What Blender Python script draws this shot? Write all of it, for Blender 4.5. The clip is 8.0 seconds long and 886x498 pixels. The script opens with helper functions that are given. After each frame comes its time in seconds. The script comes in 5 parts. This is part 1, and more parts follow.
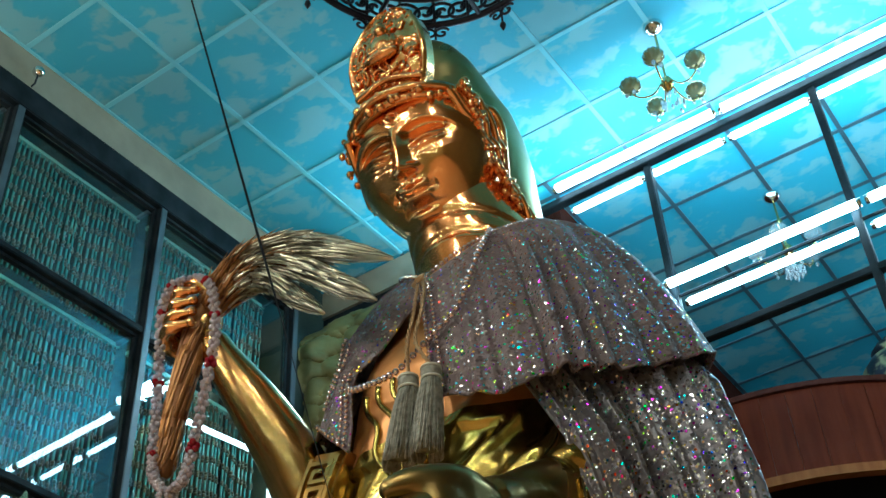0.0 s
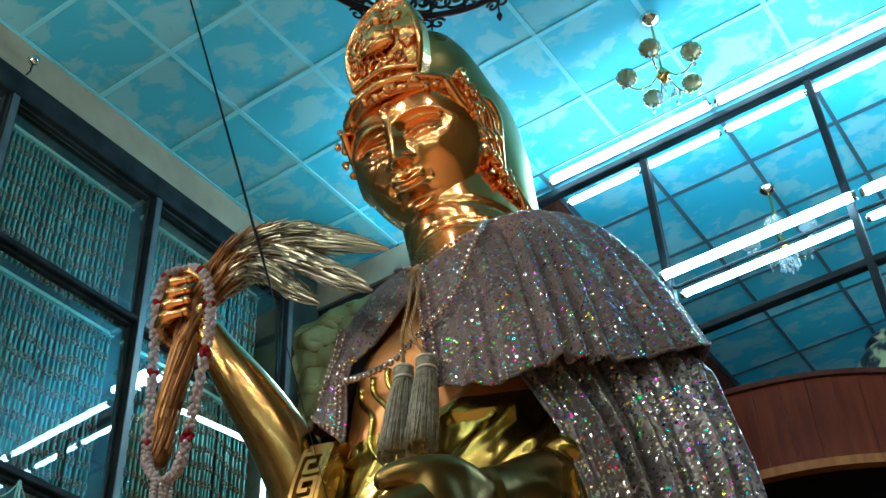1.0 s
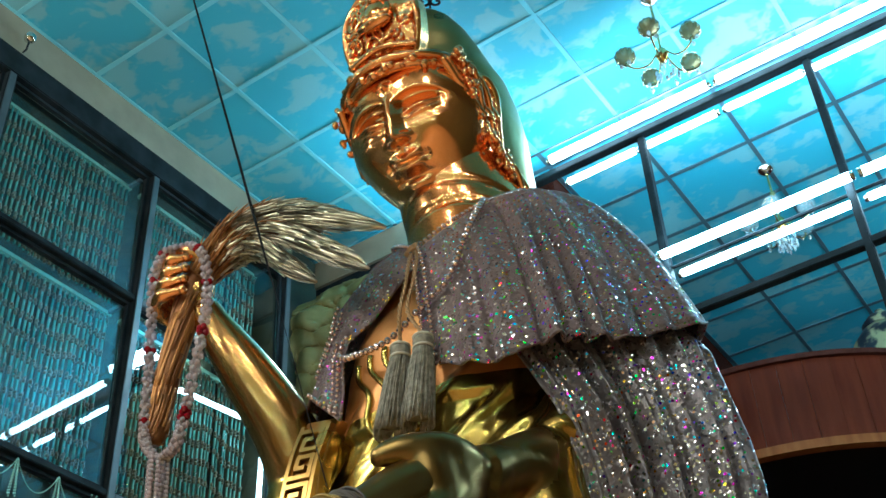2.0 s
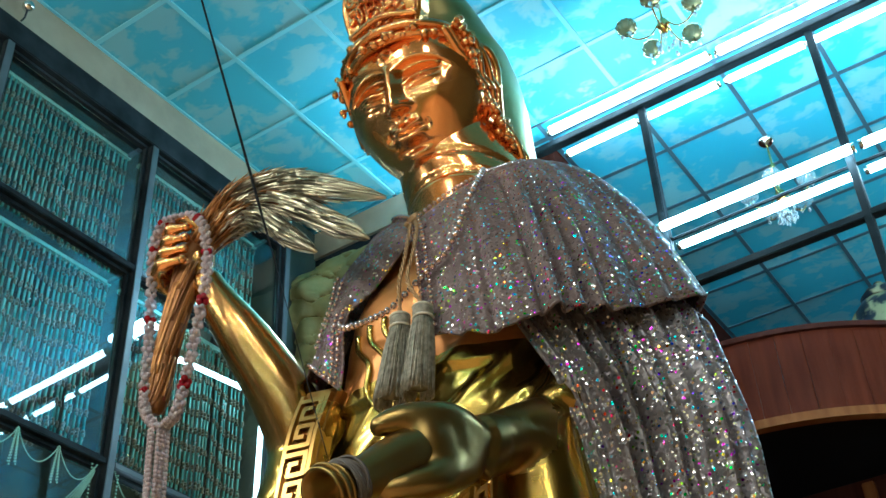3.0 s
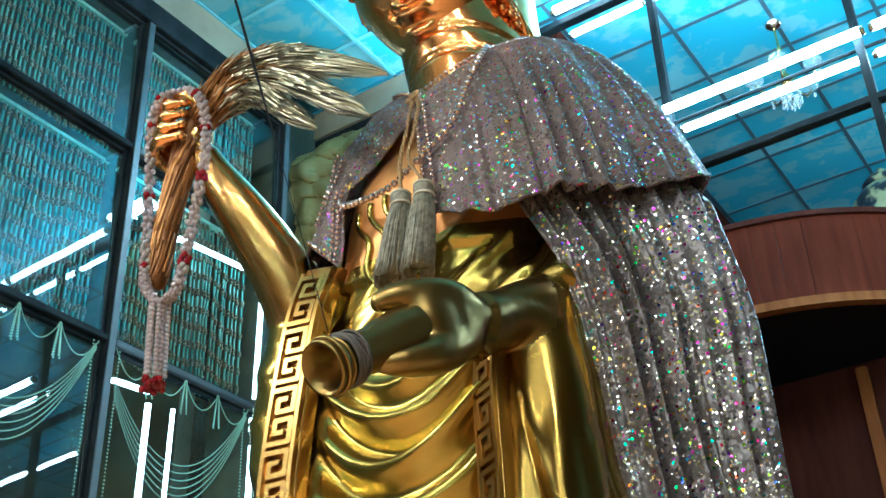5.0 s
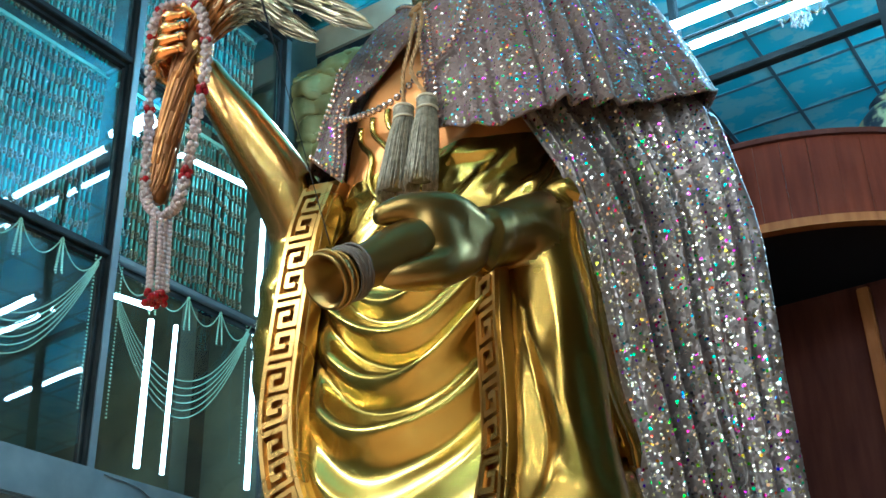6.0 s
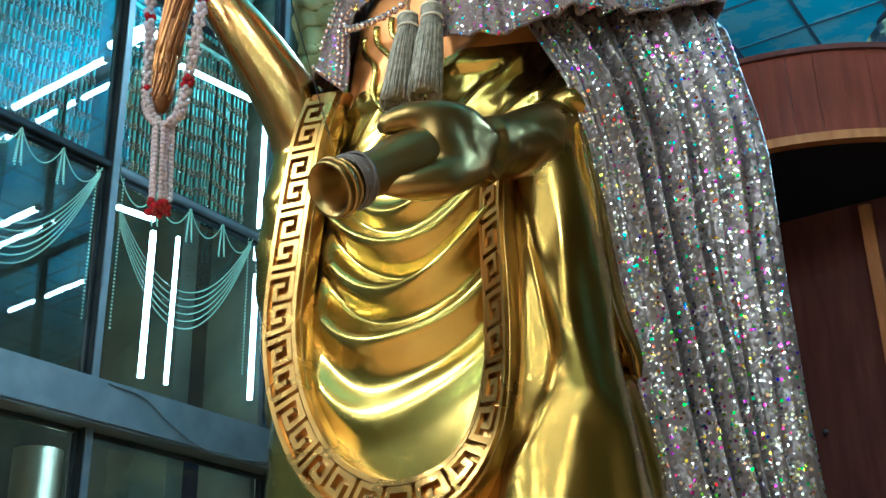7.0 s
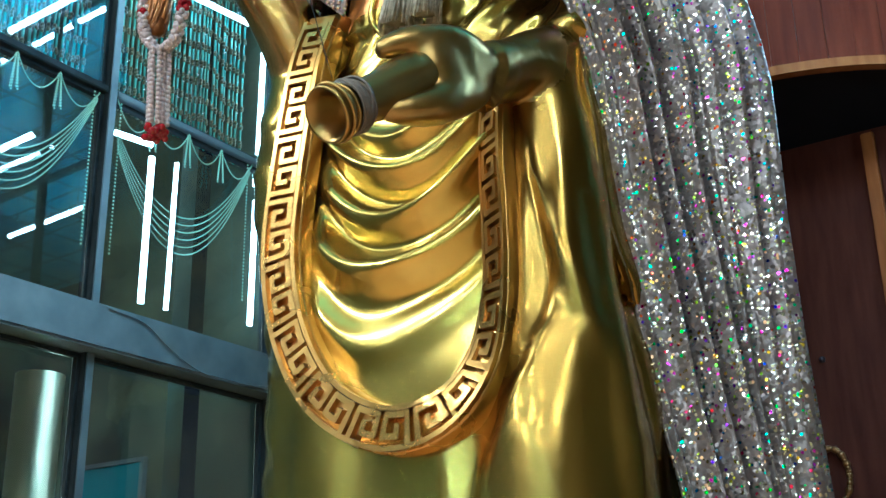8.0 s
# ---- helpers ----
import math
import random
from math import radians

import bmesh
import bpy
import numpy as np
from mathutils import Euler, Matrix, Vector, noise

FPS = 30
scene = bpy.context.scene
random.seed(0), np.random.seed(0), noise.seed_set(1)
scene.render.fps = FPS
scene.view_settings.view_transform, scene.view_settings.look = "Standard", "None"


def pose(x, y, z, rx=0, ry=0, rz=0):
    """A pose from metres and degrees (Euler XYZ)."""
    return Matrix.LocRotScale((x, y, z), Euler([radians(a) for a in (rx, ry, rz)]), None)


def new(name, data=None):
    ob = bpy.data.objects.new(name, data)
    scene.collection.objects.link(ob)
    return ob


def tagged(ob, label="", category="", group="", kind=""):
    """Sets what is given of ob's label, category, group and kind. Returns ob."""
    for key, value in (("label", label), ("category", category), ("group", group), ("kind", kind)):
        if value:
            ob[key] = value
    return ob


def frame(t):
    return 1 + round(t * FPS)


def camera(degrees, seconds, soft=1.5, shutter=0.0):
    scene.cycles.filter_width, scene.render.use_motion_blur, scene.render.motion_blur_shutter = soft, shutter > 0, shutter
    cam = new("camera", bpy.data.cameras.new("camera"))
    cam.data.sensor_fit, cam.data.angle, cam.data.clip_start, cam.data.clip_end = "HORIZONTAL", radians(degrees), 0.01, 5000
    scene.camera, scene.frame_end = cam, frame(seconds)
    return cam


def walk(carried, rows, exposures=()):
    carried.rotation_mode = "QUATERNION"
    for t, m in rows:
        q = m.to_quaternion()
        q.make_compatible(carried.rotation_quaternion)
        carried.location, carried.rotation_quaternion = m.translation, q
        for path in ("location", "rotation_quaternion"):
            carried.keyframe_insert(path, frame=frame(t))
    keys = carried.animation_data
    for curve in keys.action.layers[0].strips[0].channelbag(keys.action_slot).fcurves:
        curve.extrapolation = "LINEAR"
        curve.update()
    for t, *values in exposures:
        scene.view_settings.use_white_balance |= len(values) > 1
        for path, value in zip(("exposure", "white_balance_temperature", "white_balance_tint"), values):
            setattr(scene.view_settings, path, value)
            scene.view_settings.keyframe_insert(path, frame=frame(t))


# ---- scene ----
cam = camera(41.5, 8.0, soft=1.5)
EYE = (0.0, 0.0, 1.55)
# seconds, then the shift of the eye in metres, and the tilt, lean and turn of the camera in degrees
WALK = [
    (0, 0.026, -0.026, 0.007, 129.860, 2.551, 35.104), (0.5, 0.025, -0.024, 0.008, 129.699, 2.602, 35.039), (1, 0.024, -0.026, 0.009, 129.388, 2.499, 34.745),
    (1.5, 0.023, -0.021, 0.007, 129.000, 2.480, 34.643), (3, 0.017, -0.016, 0.003, 127.044, 2.328, 34.439), (3.5, 0.011, -0.014, 0.003, 126.233, 2.251, 34.313),
    (4, 0.004, -0.004, 0.004, 124.866, 2.131, 34.184), (4.5, 0.000, 0.000, 0.000, 123.241, 2.004, 34.100), (6, -0.024, 0.031, -0.008, 117.577, 1.532, 34.021),
    (6.5, -0.029, 0.033, -0.019, 115.629, 1.360, 33.929), (7, -0.039, 0.034, -0.023, 113.507, 1.194, 33.866), (7.5, -0.040, 0.046, -0.021, 111.506, 1.059, 33.890),
    (8, -0.040, 0.045, -0.022, 109.951, 0.999, 33.814),
]
walk(cam, [(t, pose(EYE[0] + dx, EYE[1] + dy, EYE[2] + dz, rx, ry, rz)) for t, dx, dy, dz, rx, ry, rz in WALK], exposures=[(0.0, -0.28, 5450, 5), (3.0, 0.10, 5450, 5), (4.5, 0.42, 5350, 5), (6.0, 0.66, 5050, 4), (8.0, 0.86, 4850, 3)])

# ---- world: night outside the hall ----
world = bpy.data.worlds.new("night")
scene.world = world
world.use_nodes = True
world.node_tree.nodes["Background"].inputs["Color"].default_value = (0.01, 0.014, 0.02, 1)
world.node_tree.nodes["Background"].inputs["Strength"].default_value = 0.3

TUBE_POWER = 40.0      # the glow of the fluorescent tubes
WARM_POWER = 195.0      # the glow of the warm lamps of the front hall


# ---- helpers ----
def material(name, color, rough=0.5, metal=0.0, **more):
    m = bpy.data.materials.new(name)
    m.use_nodes = True
    b = m.node_tree.nodes["Principled BSDF"]
    b.inputs["Base Color"].default_value = (*color, 1)
    b.inputs["Roughness"].default_value = rough
    b.inputs["Metallic"].default_value = metal
    for key, value in more.items():
        b.inputs[key.replace("_", " ")].default_value = value
    return m


def node(m, kind, **values):
    n = m.node_tree.nodes.new(kind)
    for key, value in values.items():
        n.inputs[key.replace("_", " ")].default_value = value
    return n


def wire(m, a, out, b, into):
    m.node_tree.links.new(a.outputs[out], b.inputs[into])


def bsdf(m):
    return m.node_tree.nodes["Principled BSDF"]


def coords(m):
    return node(m, "ShaderNodeTexCoord")


def ramp(m, stops):
    r = m.node_tree.nodes.new("ShaderNodeValToRGB")
    while len(r.color_ramp.elements) < len(stops):
        r.color_ramp.elements.new(0.5)
    for e, (at, c) in zip(r.color_ramp.elements, stops):
        e.position, e.color = at, (*c, 1)
    return r


def mottle(m, c1, c2, scale=4.0, detail=6.0, lo=0.35, hi=0.65, stretch=(1, 1, 1)):
    """Noise between two colours, in object space."""
    tc = coords(m)
    mp = node(m, "ShaderNodeMapping", Scale=stretch)
    n = node(m, "ShaderNodeTexNoise", Scale=scale, Detail=detail)
    r = ramp(m, [(lo, c1), (hi, c2)])
    wire(m, tc, "Object", mp, "Vector")
    wire(m, mp, "Vector", n, "Vector")
    wire(m, n, "Fac", r, "Fac")
    wire(m, r, "Color", bsdf(m), "Base Color")
    return n


def bumpy(m, scale=60.0, strength=0.2, distance=0.004, detail=4.0):
    tc = coords(m)
    n = node(m, "ShaderNodeTexNoise", Scale=scale, Detail=detail)
    b = node(m, "ShaderNodeBump", Strength=strength, Distance=distance)
    wire(m, tc, "Object", n, "Vector")
    wire(m, n, "Fac", b, "Height")
    wire(m, b, "Normal", bsdf(m), "Normal")
    return b


def thing(name, at, label, category, group="", kind=""):
    ob = new(name)
    ob.empty_display_size = 0.1
    ob.location = at
    return tagged(ob, label, category, group, kind)


def as_mesh(name, bm, mat, smooth=False):
    me = bpy.data.meshes.new(name)
    bm.to_mesh(me)
    bm.free()
    for m in mat if isinstance(mat, (list, tuple)) else [mat]:
        me.materials.append(m)
    if smooth:
        me.shade_smooth()
    return me


def part(name, bm, mat, parent=None, label="", smooth=False, at=None):
    """Links a bmesh (world coordinates, or local ones round `at`) as one mesh object under a thing or part."""
    me = bm if isinstance(bm, bpy.types.Mesh) else as_mesh(name, bm, mat, smooth)
    ob = new(name, me)
    if parent is not None:
        ob.parent = parent
        base = Vector(parent["place"]) if "place" in parent else parent.location
        if at is None:
            ob.location = -base
            ob["place"] = (0.0, 0.0, 0.0)
        else:
            ob.location = Vector(at) - base
            ob["place"] = tuple(at)
    if label:
        ob["label"] = label
    return ob


CUBE = ((0, 1, 3, 2), (4, 6, 7, 5), (0, 4, 5, 1), (2, 3, 7, 6), (0, 2, 6, 4), (1, 5, 7, 3))


def box(bm, lo, hi, bevel=0.0, mat=0):
    vs = [bm.verts.new((lo[0] if k & 4 == 0 else hi[0], lo[1] if k & 2 == 0 else hi[1], lo[2] if k & 1 == 0 else hi[2])) for k in range(8)]
    for q in CUBE:
        bm.faces.new([vs[k] for k in q]).material_index = mat
    if bevel:
        bmesh.ops.bevel(bm, geom=list({e for v in vs for e in v.link_edges}), offset=bevel, segments=2, affect="EDGES")
    return bm


def boxed(lo, hi, bevel=0.0):
    return box(bmesh.new(), lo, hi, bevel)


def add_tube(bm, pts, radii, sides=10, caps=True, mat=0, flat=1.0):
    """A round rod of varying radius along points."""
    pts = [Vector(p) for p in pts]
    if not isinstance(radii, (list, tuple)):
        radii = [radii] * len(pts)
    rings, side = [], None
    for i, p in enumerate(pts):
        d = (pts[min(i + 1, len(pts) - 1)] - pts[max(i - 1, 0)])
        d = d.normalized() if d.length > 1e-9 else Vector((0, 0, 1))
        if side is None:
            side = d.orthogonal().normalized()
        side = (side - d * side.dot(d)).normalized()
        up = d.cross(side)
        rings.append([bm.verts.new(p + radii[i] * (side * math.cos(a) + up * flat * math.sin(a)))
                      for a in (2 * math.pi * k / sides for k in range(sides))])
    for a, b in zip(rings, rings[1:]):
        for k in range(sides):
            fc = bm.faces.new((a[k], a[(k + 1) % sides], b[(k + 1) % sides], b[k]))
            fc.material_index, fc.smooth = mat, True
    if caps:
        for fc in (bm.faces.new(rings[0][::-1]), bm.faces.new(rings[-1])):
            fc.material_index = mat
    return bm


def add_lathe(bm, profile, center=(0, 0, 0), sides=24, m=None, mat=0):
    """Turns (radius, height) pairs round the z axis, then applies m."""
    m = m or Matrix.Translation(center)
    rings = [[bm.verts.new(m @ Vector((max(r, 1e-4) * math.cos(a), max(r, 1e-4) * math.sin(a), h)))
              for a in (2 * math.pi * k / sides for k in range(sides))] for r, h in profile]
    for a, b in zip(rings, rings[1:]):
        for k in range(sides):
            fc = bm.faces.new((a[k], a[(k + 1) % sides], b[(k + 1) % sides], b[k]))
            fc.material_index, fc.smooth = mat, True
    return bm


def add_ball(bm, at, r, seg=8, rings=6, scale=(1, 1, 1), mat=0):
    at = Vector(at)
    top, low = bm.verts.new(at + Vector((0, 0, r * scale[2]))), bm.verts.new(at - Vector((0, 0, r * scale[2])))
    rows = []
    for i in range(1, rings):
        p = math.pi * i / rings
        rows.append([bm.verts.new(at + r * Vector((scale[0] * math.sin(p) * math.cos(a), scale[1] * math.sin(p) * math.sin(a), scale[2] * math.cos(p))))
                     for a in (2 * math.pi * k / seg for k in range(seg))])
    made = []
    for k in range(seg):
        n = (k + 1) % seg
        made.append(bm.faces.new((top, rows[0][k], rows[0][n])))
        made.append(bm.faces.new((low, rows[-1][n], rows[-1][k])))
        for a, b in zip(rows, rows[1:]):
            made.append(bm.faces.new((a[k], b[k], b[n], a[n])))
    for fc in made:
        fc.material_index, fc.smooth = mat, True
    return bm


def smooth_path(pts, n):
    """Catmull-Rom through the points."""
    pts = [Vector(p) for p in pts]
    ext = [2 * pts[0] - pts[1], *pts, 2 * pts[-1] - pts[-2]]
    out, k = [], len(pts) - 1
    for i in range(n + 1):
        s = min(i / n * k, k - 1e-6)
        j, u = int(s), s - int(s)
        a, b, c, d = ext[j:j + 4]
        out.append(0.5 * (2 * b + (c - a) * u + (2 * a - 5 * b + 4 * c - d) * u * u + (3 * b - a - 3 * c + d) * u ** 3))
    return out


# ---- materials ----
def mat_gold(name, c1, c2, r0, r1):
    m = material(name, c1, r0, 1.0)
    mottle(m, c1, c2, 2.2, 2.0, 0.25, 0.75)
    tc = coords(m)
    n = node(m, "ShaderNodeTexNoise", Scale=5.0, Detail=2.0)
    mr = node(m, "ShaderNodeMapRange", From_Min=0.25, From_Max=0.75, To_Min=r0, To_Max=r1)
    wire(m, tc, "Object", n, "Vector")
    wire(m, n, "Fac", mr, "Value")
    wire(m, mr, "Result", bsdf(m), "Roughness")
    b = bumpy(m, 7.0, 0.10, 0.006, 1.5)
    fine = node(m, "ShaderNodeTexNoise", Scale=38.0, Detail=3.0)
    b2 = node(m, "ShaderNodeBump", Strength=0.10, Distance=0.0025)
    wire(m, tc, "Object", fine, "Vector")
    wire(m, fine, "Fac", b2, "Height")
    wire(m, b, "Normal", b2, "Normal")
    wire(m, b2, "Normal", bsdf(m), "Normal")
    return m


def by_strand(m, c1, c2):
    """Each loose strand of one mesh has a tone of its own."""
    geo = node(m, "ShaderNodeNewGeometry")
    r = ramp(m, [(0.0, c1), (1.0, c2)])
    wire(m, geo, "Random Per Island", r, "Fac")
    wire(m, r, "Color", bsdf(m), "Base Color")


def mat_old_gold():
    """Whisk and its hair: browner, streaky and worn."""
    m = material("brown_gold", (0.35, 0.16, 0.05), 0.45, 0.7)
    by_strand(m, (0.13, 0.05, 0.018), (0.50, 0.24, 0.07))
    return m


def mat_silver_gold():
    m = material("pale_gilt", (0.6, 0.55, 0.36), 0.28, 0.95)
    by_strand(m, (0.07, 0.05, 0.022), (0.92, 0.86, 0.64))
    return m


def mat_sequin(tint, cells, foil, mirror, tilt=0.5, dull=0.42, sheen=0.45):
    """Sequined cloth: a dull ground; a share of its cells are small mirrors with a lean of their own, a few of coloured foil."""
    m = material("sequined_cloth", tint, 0.5, 0.6)
    tc = coords(m)
    vo = node(m, "ShaderNodeTexVoronoi", Scale=cells)
    wire(m, tc, "Object", vo, "Vector")
    wn = node(m, "ShaderNodeTexWhiteNoise")
    wn.noise_dimensions = "3D"
    wire(m, vo, "Position", wn, "Vector")
    sub = node(m, "ShaderNodeVectorMath")
    sub.operation = "SUBTRACT"
    sub.inputs[1].default_value = (0.5, 0.5, 0.5)
    wire(m, wn, "Color", sub, 0)
    mul = node(m, "ShaderNodeVectorMath")
    mul.operation = "SCALE"
    # most lean a little, a few a lot
    pw = node(m, "ShaderNodeMath")
    pw.operation = "POWER"
    pw.inputs[1].default_value = 7.0
    wire(m, wn, "Value", pw, 0)
    ma = node(m, "ShaderNodeMath")
    ma.operation = "MULTIPLY_ADD"
    ma.inputs[1].default_value, ma.inputs[2].default_value = 1.5, tilt
    wire(m, pw, 0, ma, 0)
    wire(m, ma, 0, mul, "Scale")
    wire(m, sub, "Vector", mul, 0)
    geo = node(m, "ShaderNodeNewGeometry")
    add = node(m, "ShaderNodeVectorMath")
    add.operation = "ADD"
    wire(m, geo, "Normal", add, 0)
    wire(m, mul, "Vector", add, 1)
    nrm = node(m, "ShaderNodeVectorMath")
    nrm.operation = "NORMALIZE"
    wire(m, add, "Vector", nrm, 0)
    wire(m, nrm, "Vector", bsdf(m), "Normal")
    sep = node(m, "ShaderNodeSeparateColor")
    wire(m, wn, "Color", sep, "Color")
    # which cells are mirrors, and which of them coloured
    wn2 = node(m, "ShaderNodeTexWhiteNoise")
    wn2.noise_dimensions = "3D"
    shift = node(m, "ShaderNodeVectorMath")
    shift.operation = "ADD"
    shift.inputs[1].default_value = (3.3, 7.1, 1.9)
    wire(m, vo, "Position", shift, 0)
    wire(m, shift, "Vector", wn2, "Vector")
    sep2 = node(m, "ShaderNodeSeparateColor")
    wire(m, wn2, "Color", sep2, "Color")

    def above(src, out, limit):
        g = node(m, "ShaderNodeMath")
        g.operation = "GREATER_THAN"
        g.inputs[1].default_value = limit
        wire(m, src, out, g, 0)
        return g
    disc = node(m, "ShaderNodeMath")
    disc.operation = "LESS_THAN"
    disc.inputs[1].default_value = 0.56
    wire(m, vo, "Distance", disc, 0)

    def round_only(src):
        g = node(m, "ShaderNodeMath")
        g.operation = "MULTIPLY"
        wire(m, src, 0, g, 0)
        wire(m, disc, 0, g, 1)
        return g
    is_mirror = round_only(above(sep2, "Green", 1 - mirror))
    is_foil = round_only(above(sep2, "Red", 1 - foil))
    hsv = node(m, "ShaderNodeCombineColor")
    hsv.mode = "HSV"
    hsv.inputs[1].default_value = 0.97
    hsv.inputs[2].default_value = 1.0
    wire(m, sep2, "Blue", hsv, 0)
    big = node(m, "ShaderNodeTexNoise", Scale=4.0, Detail=5.0)
    wire(m, tc, "Object", big, "Vector")
    base = ramp(m, [(0.35, tuple(0.7 * c for c in tint)), (0.65, tint)])
    wire(m, big, "Fac", base, "Fac")

    def mixed(fac, a, a_out, b, b_out, color=None):
        x = m.node_tree.nodes.new("ShaderNodeMix")
        x.data_type = "RGBA"
        wire(m, fac, 0, x, 0)
        m.node_tree.links.new(a.outputs[a_out], x.inputs[6])
        if color:
            x.inputs[7].default_value = (*color, 1)
        else:
            m.node_tree.links.new(b.outputs[b_out], x.inputs[7])
        return x
    c1 = mixed(is_mirror, base, "Color", None, None, (0.86, 0.86, 0.88))
    c2 = mixed(is_foil, c1, 2, hsv, "Color")
    m.node_tree.links.new(c2.outputs[2], bsdf(m).inputs["Base Color"])
    either = node(m, "ShaderNodeMath")
    either.operation = "MAXIMUM"
    wire(m, is_mirror, 0, either, 0)
    wire(m, is_foil, 0, either, 1)
    rr = node(m, "ShaderNodeMapRange", To_Min=dull, To_Max=0.17)
    wire(m, either, 0, rr, "Value")
    fr = m.node_tree.nodes.new("ShaderNodeMix")
    fr.inputs[3].default_value = 0.22
    wire(m, is_foil, 0, fr, 0)
    m.node_tree.links.new(rr.outputs["Result"], fr.inputs[2])
    m.node_tree.links.new(fr.outputs[0], bsdf(m).inputs["Roughness"])
    mm = node(m, "ShaderNodeMapRange", To_Min=sheen, To_Max=1.0)
    wire(m, either, 0, mm, "Value")
    wire(m, mm, "Result", bsdf(m), "Metallic")
    return m


def mat_sky_tile():
    """Ceiling boards painted with a blue sky and small pale clouds."""
    m = material("painted_sky", (0.08, 0.42, 0.62), 0.6)
    tc = coords(m)
    mp = node(m, "ShaderNodeMapping", Scale=(1.0, 1.25, 1.0))
    n = node(m, "ShaderNodeTexNoise", Scale=3.9, Detail=3.0, Roughness=0.58, Distortion=0.3)
    r = ramp(m, [(0.50, (0.080, 0.44, 0.58)), (0.575, (0.22, 0.50, 0.56))])
    big = node(m, "ShaderNodeTexNoise", Scale=0.9, Detail=2.0)
    hue = ramp(m, [(0.3, (0.75, 0.8, 0.85)), (0.7, (1.0, 1.0, 1.0))])
    mix = m.node_tree.nodes.new("ShaderNodeMix")
    mix.data_type, mix.blend_type = "RGBA", "MULTIPLY"
    mix.inputs[0].default_value = 1.0
    wire(m, tc, "Object", mp, "Vector")
    wire(m, mp, "Vector", n, "Vector")
    wire(m, n, "Fac", r, "Fac")
    wire(m, tc, "Object", big, "Vector")
    wire(m, big, "Fac", hue, "Fac")
    m.node_tree.links.new(r.outputs["Color"], mix.inputs[6])
    m.node_tree.links.new(hue.outputs["Color"], mix.inputs[7])
    m.node_tree.links.new(mix.outputs[2], bsdf(m).inputs["Base Color"])
    return m


def mat_glow(name, color, power):
    m = bpy.data.materials.new(name)
    m.use_nodes = True
    b = bsdf(m)
    b.inputs["Base Color"].default_value = (0.9, 0.9, 0.9, 1)
    b.inputs["Emission Color"].default_value = (*color, 1)
    b.inputs["Emission Strength"].default_value = power
    return m


def mat_wood(name, c1, c2, rough=0.35):
    m = material(name, c1, rough)
    mottle(m, c1, c2, 3.0, 8.0, 0.3, 0.7, (6, 6, 0.7))
    bumpy(m, 30.0, 0.15, 0.003)
    bsdf(m).inputs["Specular IOR Level"].default_value = 0.04
    return m


GOLD = mat_gold("satin_gold", (0.46, 0.345, 0.075), (0.55, 0.425, 0.105), 0.18, 0.26)
HOOD_GOLD = mat_gold("pale_olive_gold", (0.34, 0.27, 0.10), (0.42, 0.34, 0.14), 0.26, 0.34)
MATTE_GOLD = mat_gold("dull_olive_gold", (0.24, 0.16, 0.05), (0.32, 0.215, 0.07), 0.27, 0.37)
# Its orange, a reflection of the warm hall, is put into the colour.
BRIGHT_GOLD = mat_gold("polished_gold_warm_reflection", (0.88, 0.41, 0.14), (0.96, 0.50, 0.19), 0.13, 0.19)
# Darker copy of GOLD; the left side's dim reflections put into the colour.
SHADED_GOLD = mat_gold("shaded_satin_gold", (0.22, 0.148, 0.032), (0.30, 0.205, 0.048), 0.20, 0.29)
BAND_GOLD = mat_gold("worn_flat_gold", (0.41, 0.245, 0.068), (0.50, 0.315, 0.097), 0.24, 0.33)
ARM_GOLD = mat_gold("warm_satin_gold", (0.52, 0.285, 0.085), (0.62, 0.36, 0.12), 0.17, 0.25)
CHEST_GOLD = mat_gold("dull_amber_gold", (0.55, 0.23, 0.06), (0.62, 0.29, 0.09), 0.34, 0.42)
bsdf(CHEST_GOLD).inputs["Metallic"].default_value = 0.55
BROWN_GOLD = mat_old_gold()
PALE_GILT = mat_silver_gold()
SEQUIN = mat_sequin((0.172, 0.124, 0.122), 120.0, 0.10, 0.13, 0.55, 0.6, 0.10)
SEQUIN_PANEL = mat_sequin((0.19, 0.170, 0.178), 112.0, 0.09, 0.26, 0.40, 0.33, 0.45)
SKY = mat_sky_tile()
TUBE = mat_glow("fluorescent_tube", (0.66, 0.94, 1.0), TUBE_POWER * 1.5)
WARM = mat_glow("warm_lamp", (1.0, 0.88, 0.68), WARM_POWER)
TOP_TUBE = mat_glow("bright_fluorescent_tube", (0.66, 0.93, 1.0), TUBE_POWER * 0.95)
# For tubes added out of sight behind the statue's head to light the ceiling.
HIDDEN_FILL_TUBE = mat_glow("hidden_fill_tube", (0.66, 0.93, 1.0), TUBE_POWER * 2.7)
# Overbright tube for unseen far strips added to light the far ceiling.
FAR_FILL_TUBE = mat_glow("far_fill_tube", (0.66, 0.96, 1.0), TUBE_POWER * 4.0)
BAND = material("pale_silk_band", (0.62, 0.60, 0.50), 0.5)
# Glow of the rods that imitate reflections in the window glass.
REFLECTED_TUBE = mat_glow("reflected_tube_glow", (0.72, 0.95, 1.0), 8.0)
DARK_STEEL = material("dark_painted_steel", (0.006, 0.009, 0.012), 0.6, Specular_IOR_Level=0.08)
mottle(DARK_STEEL, (0.008, 0.012, 0.015), (0.020, 0.027, 0.032), 5.0)
GREY_STEEL = material("grey_painted_steel", (0.10, 0.14, 0.16), 0.4)
mottle(GREY_STEEL, (0.045, 0.065, 0.078), (0.075, 0.10, 0.115), 6.0)
TBAR = material("pale_blue_grid_bar", (0.20, 0.55, 0.64), 0.35)
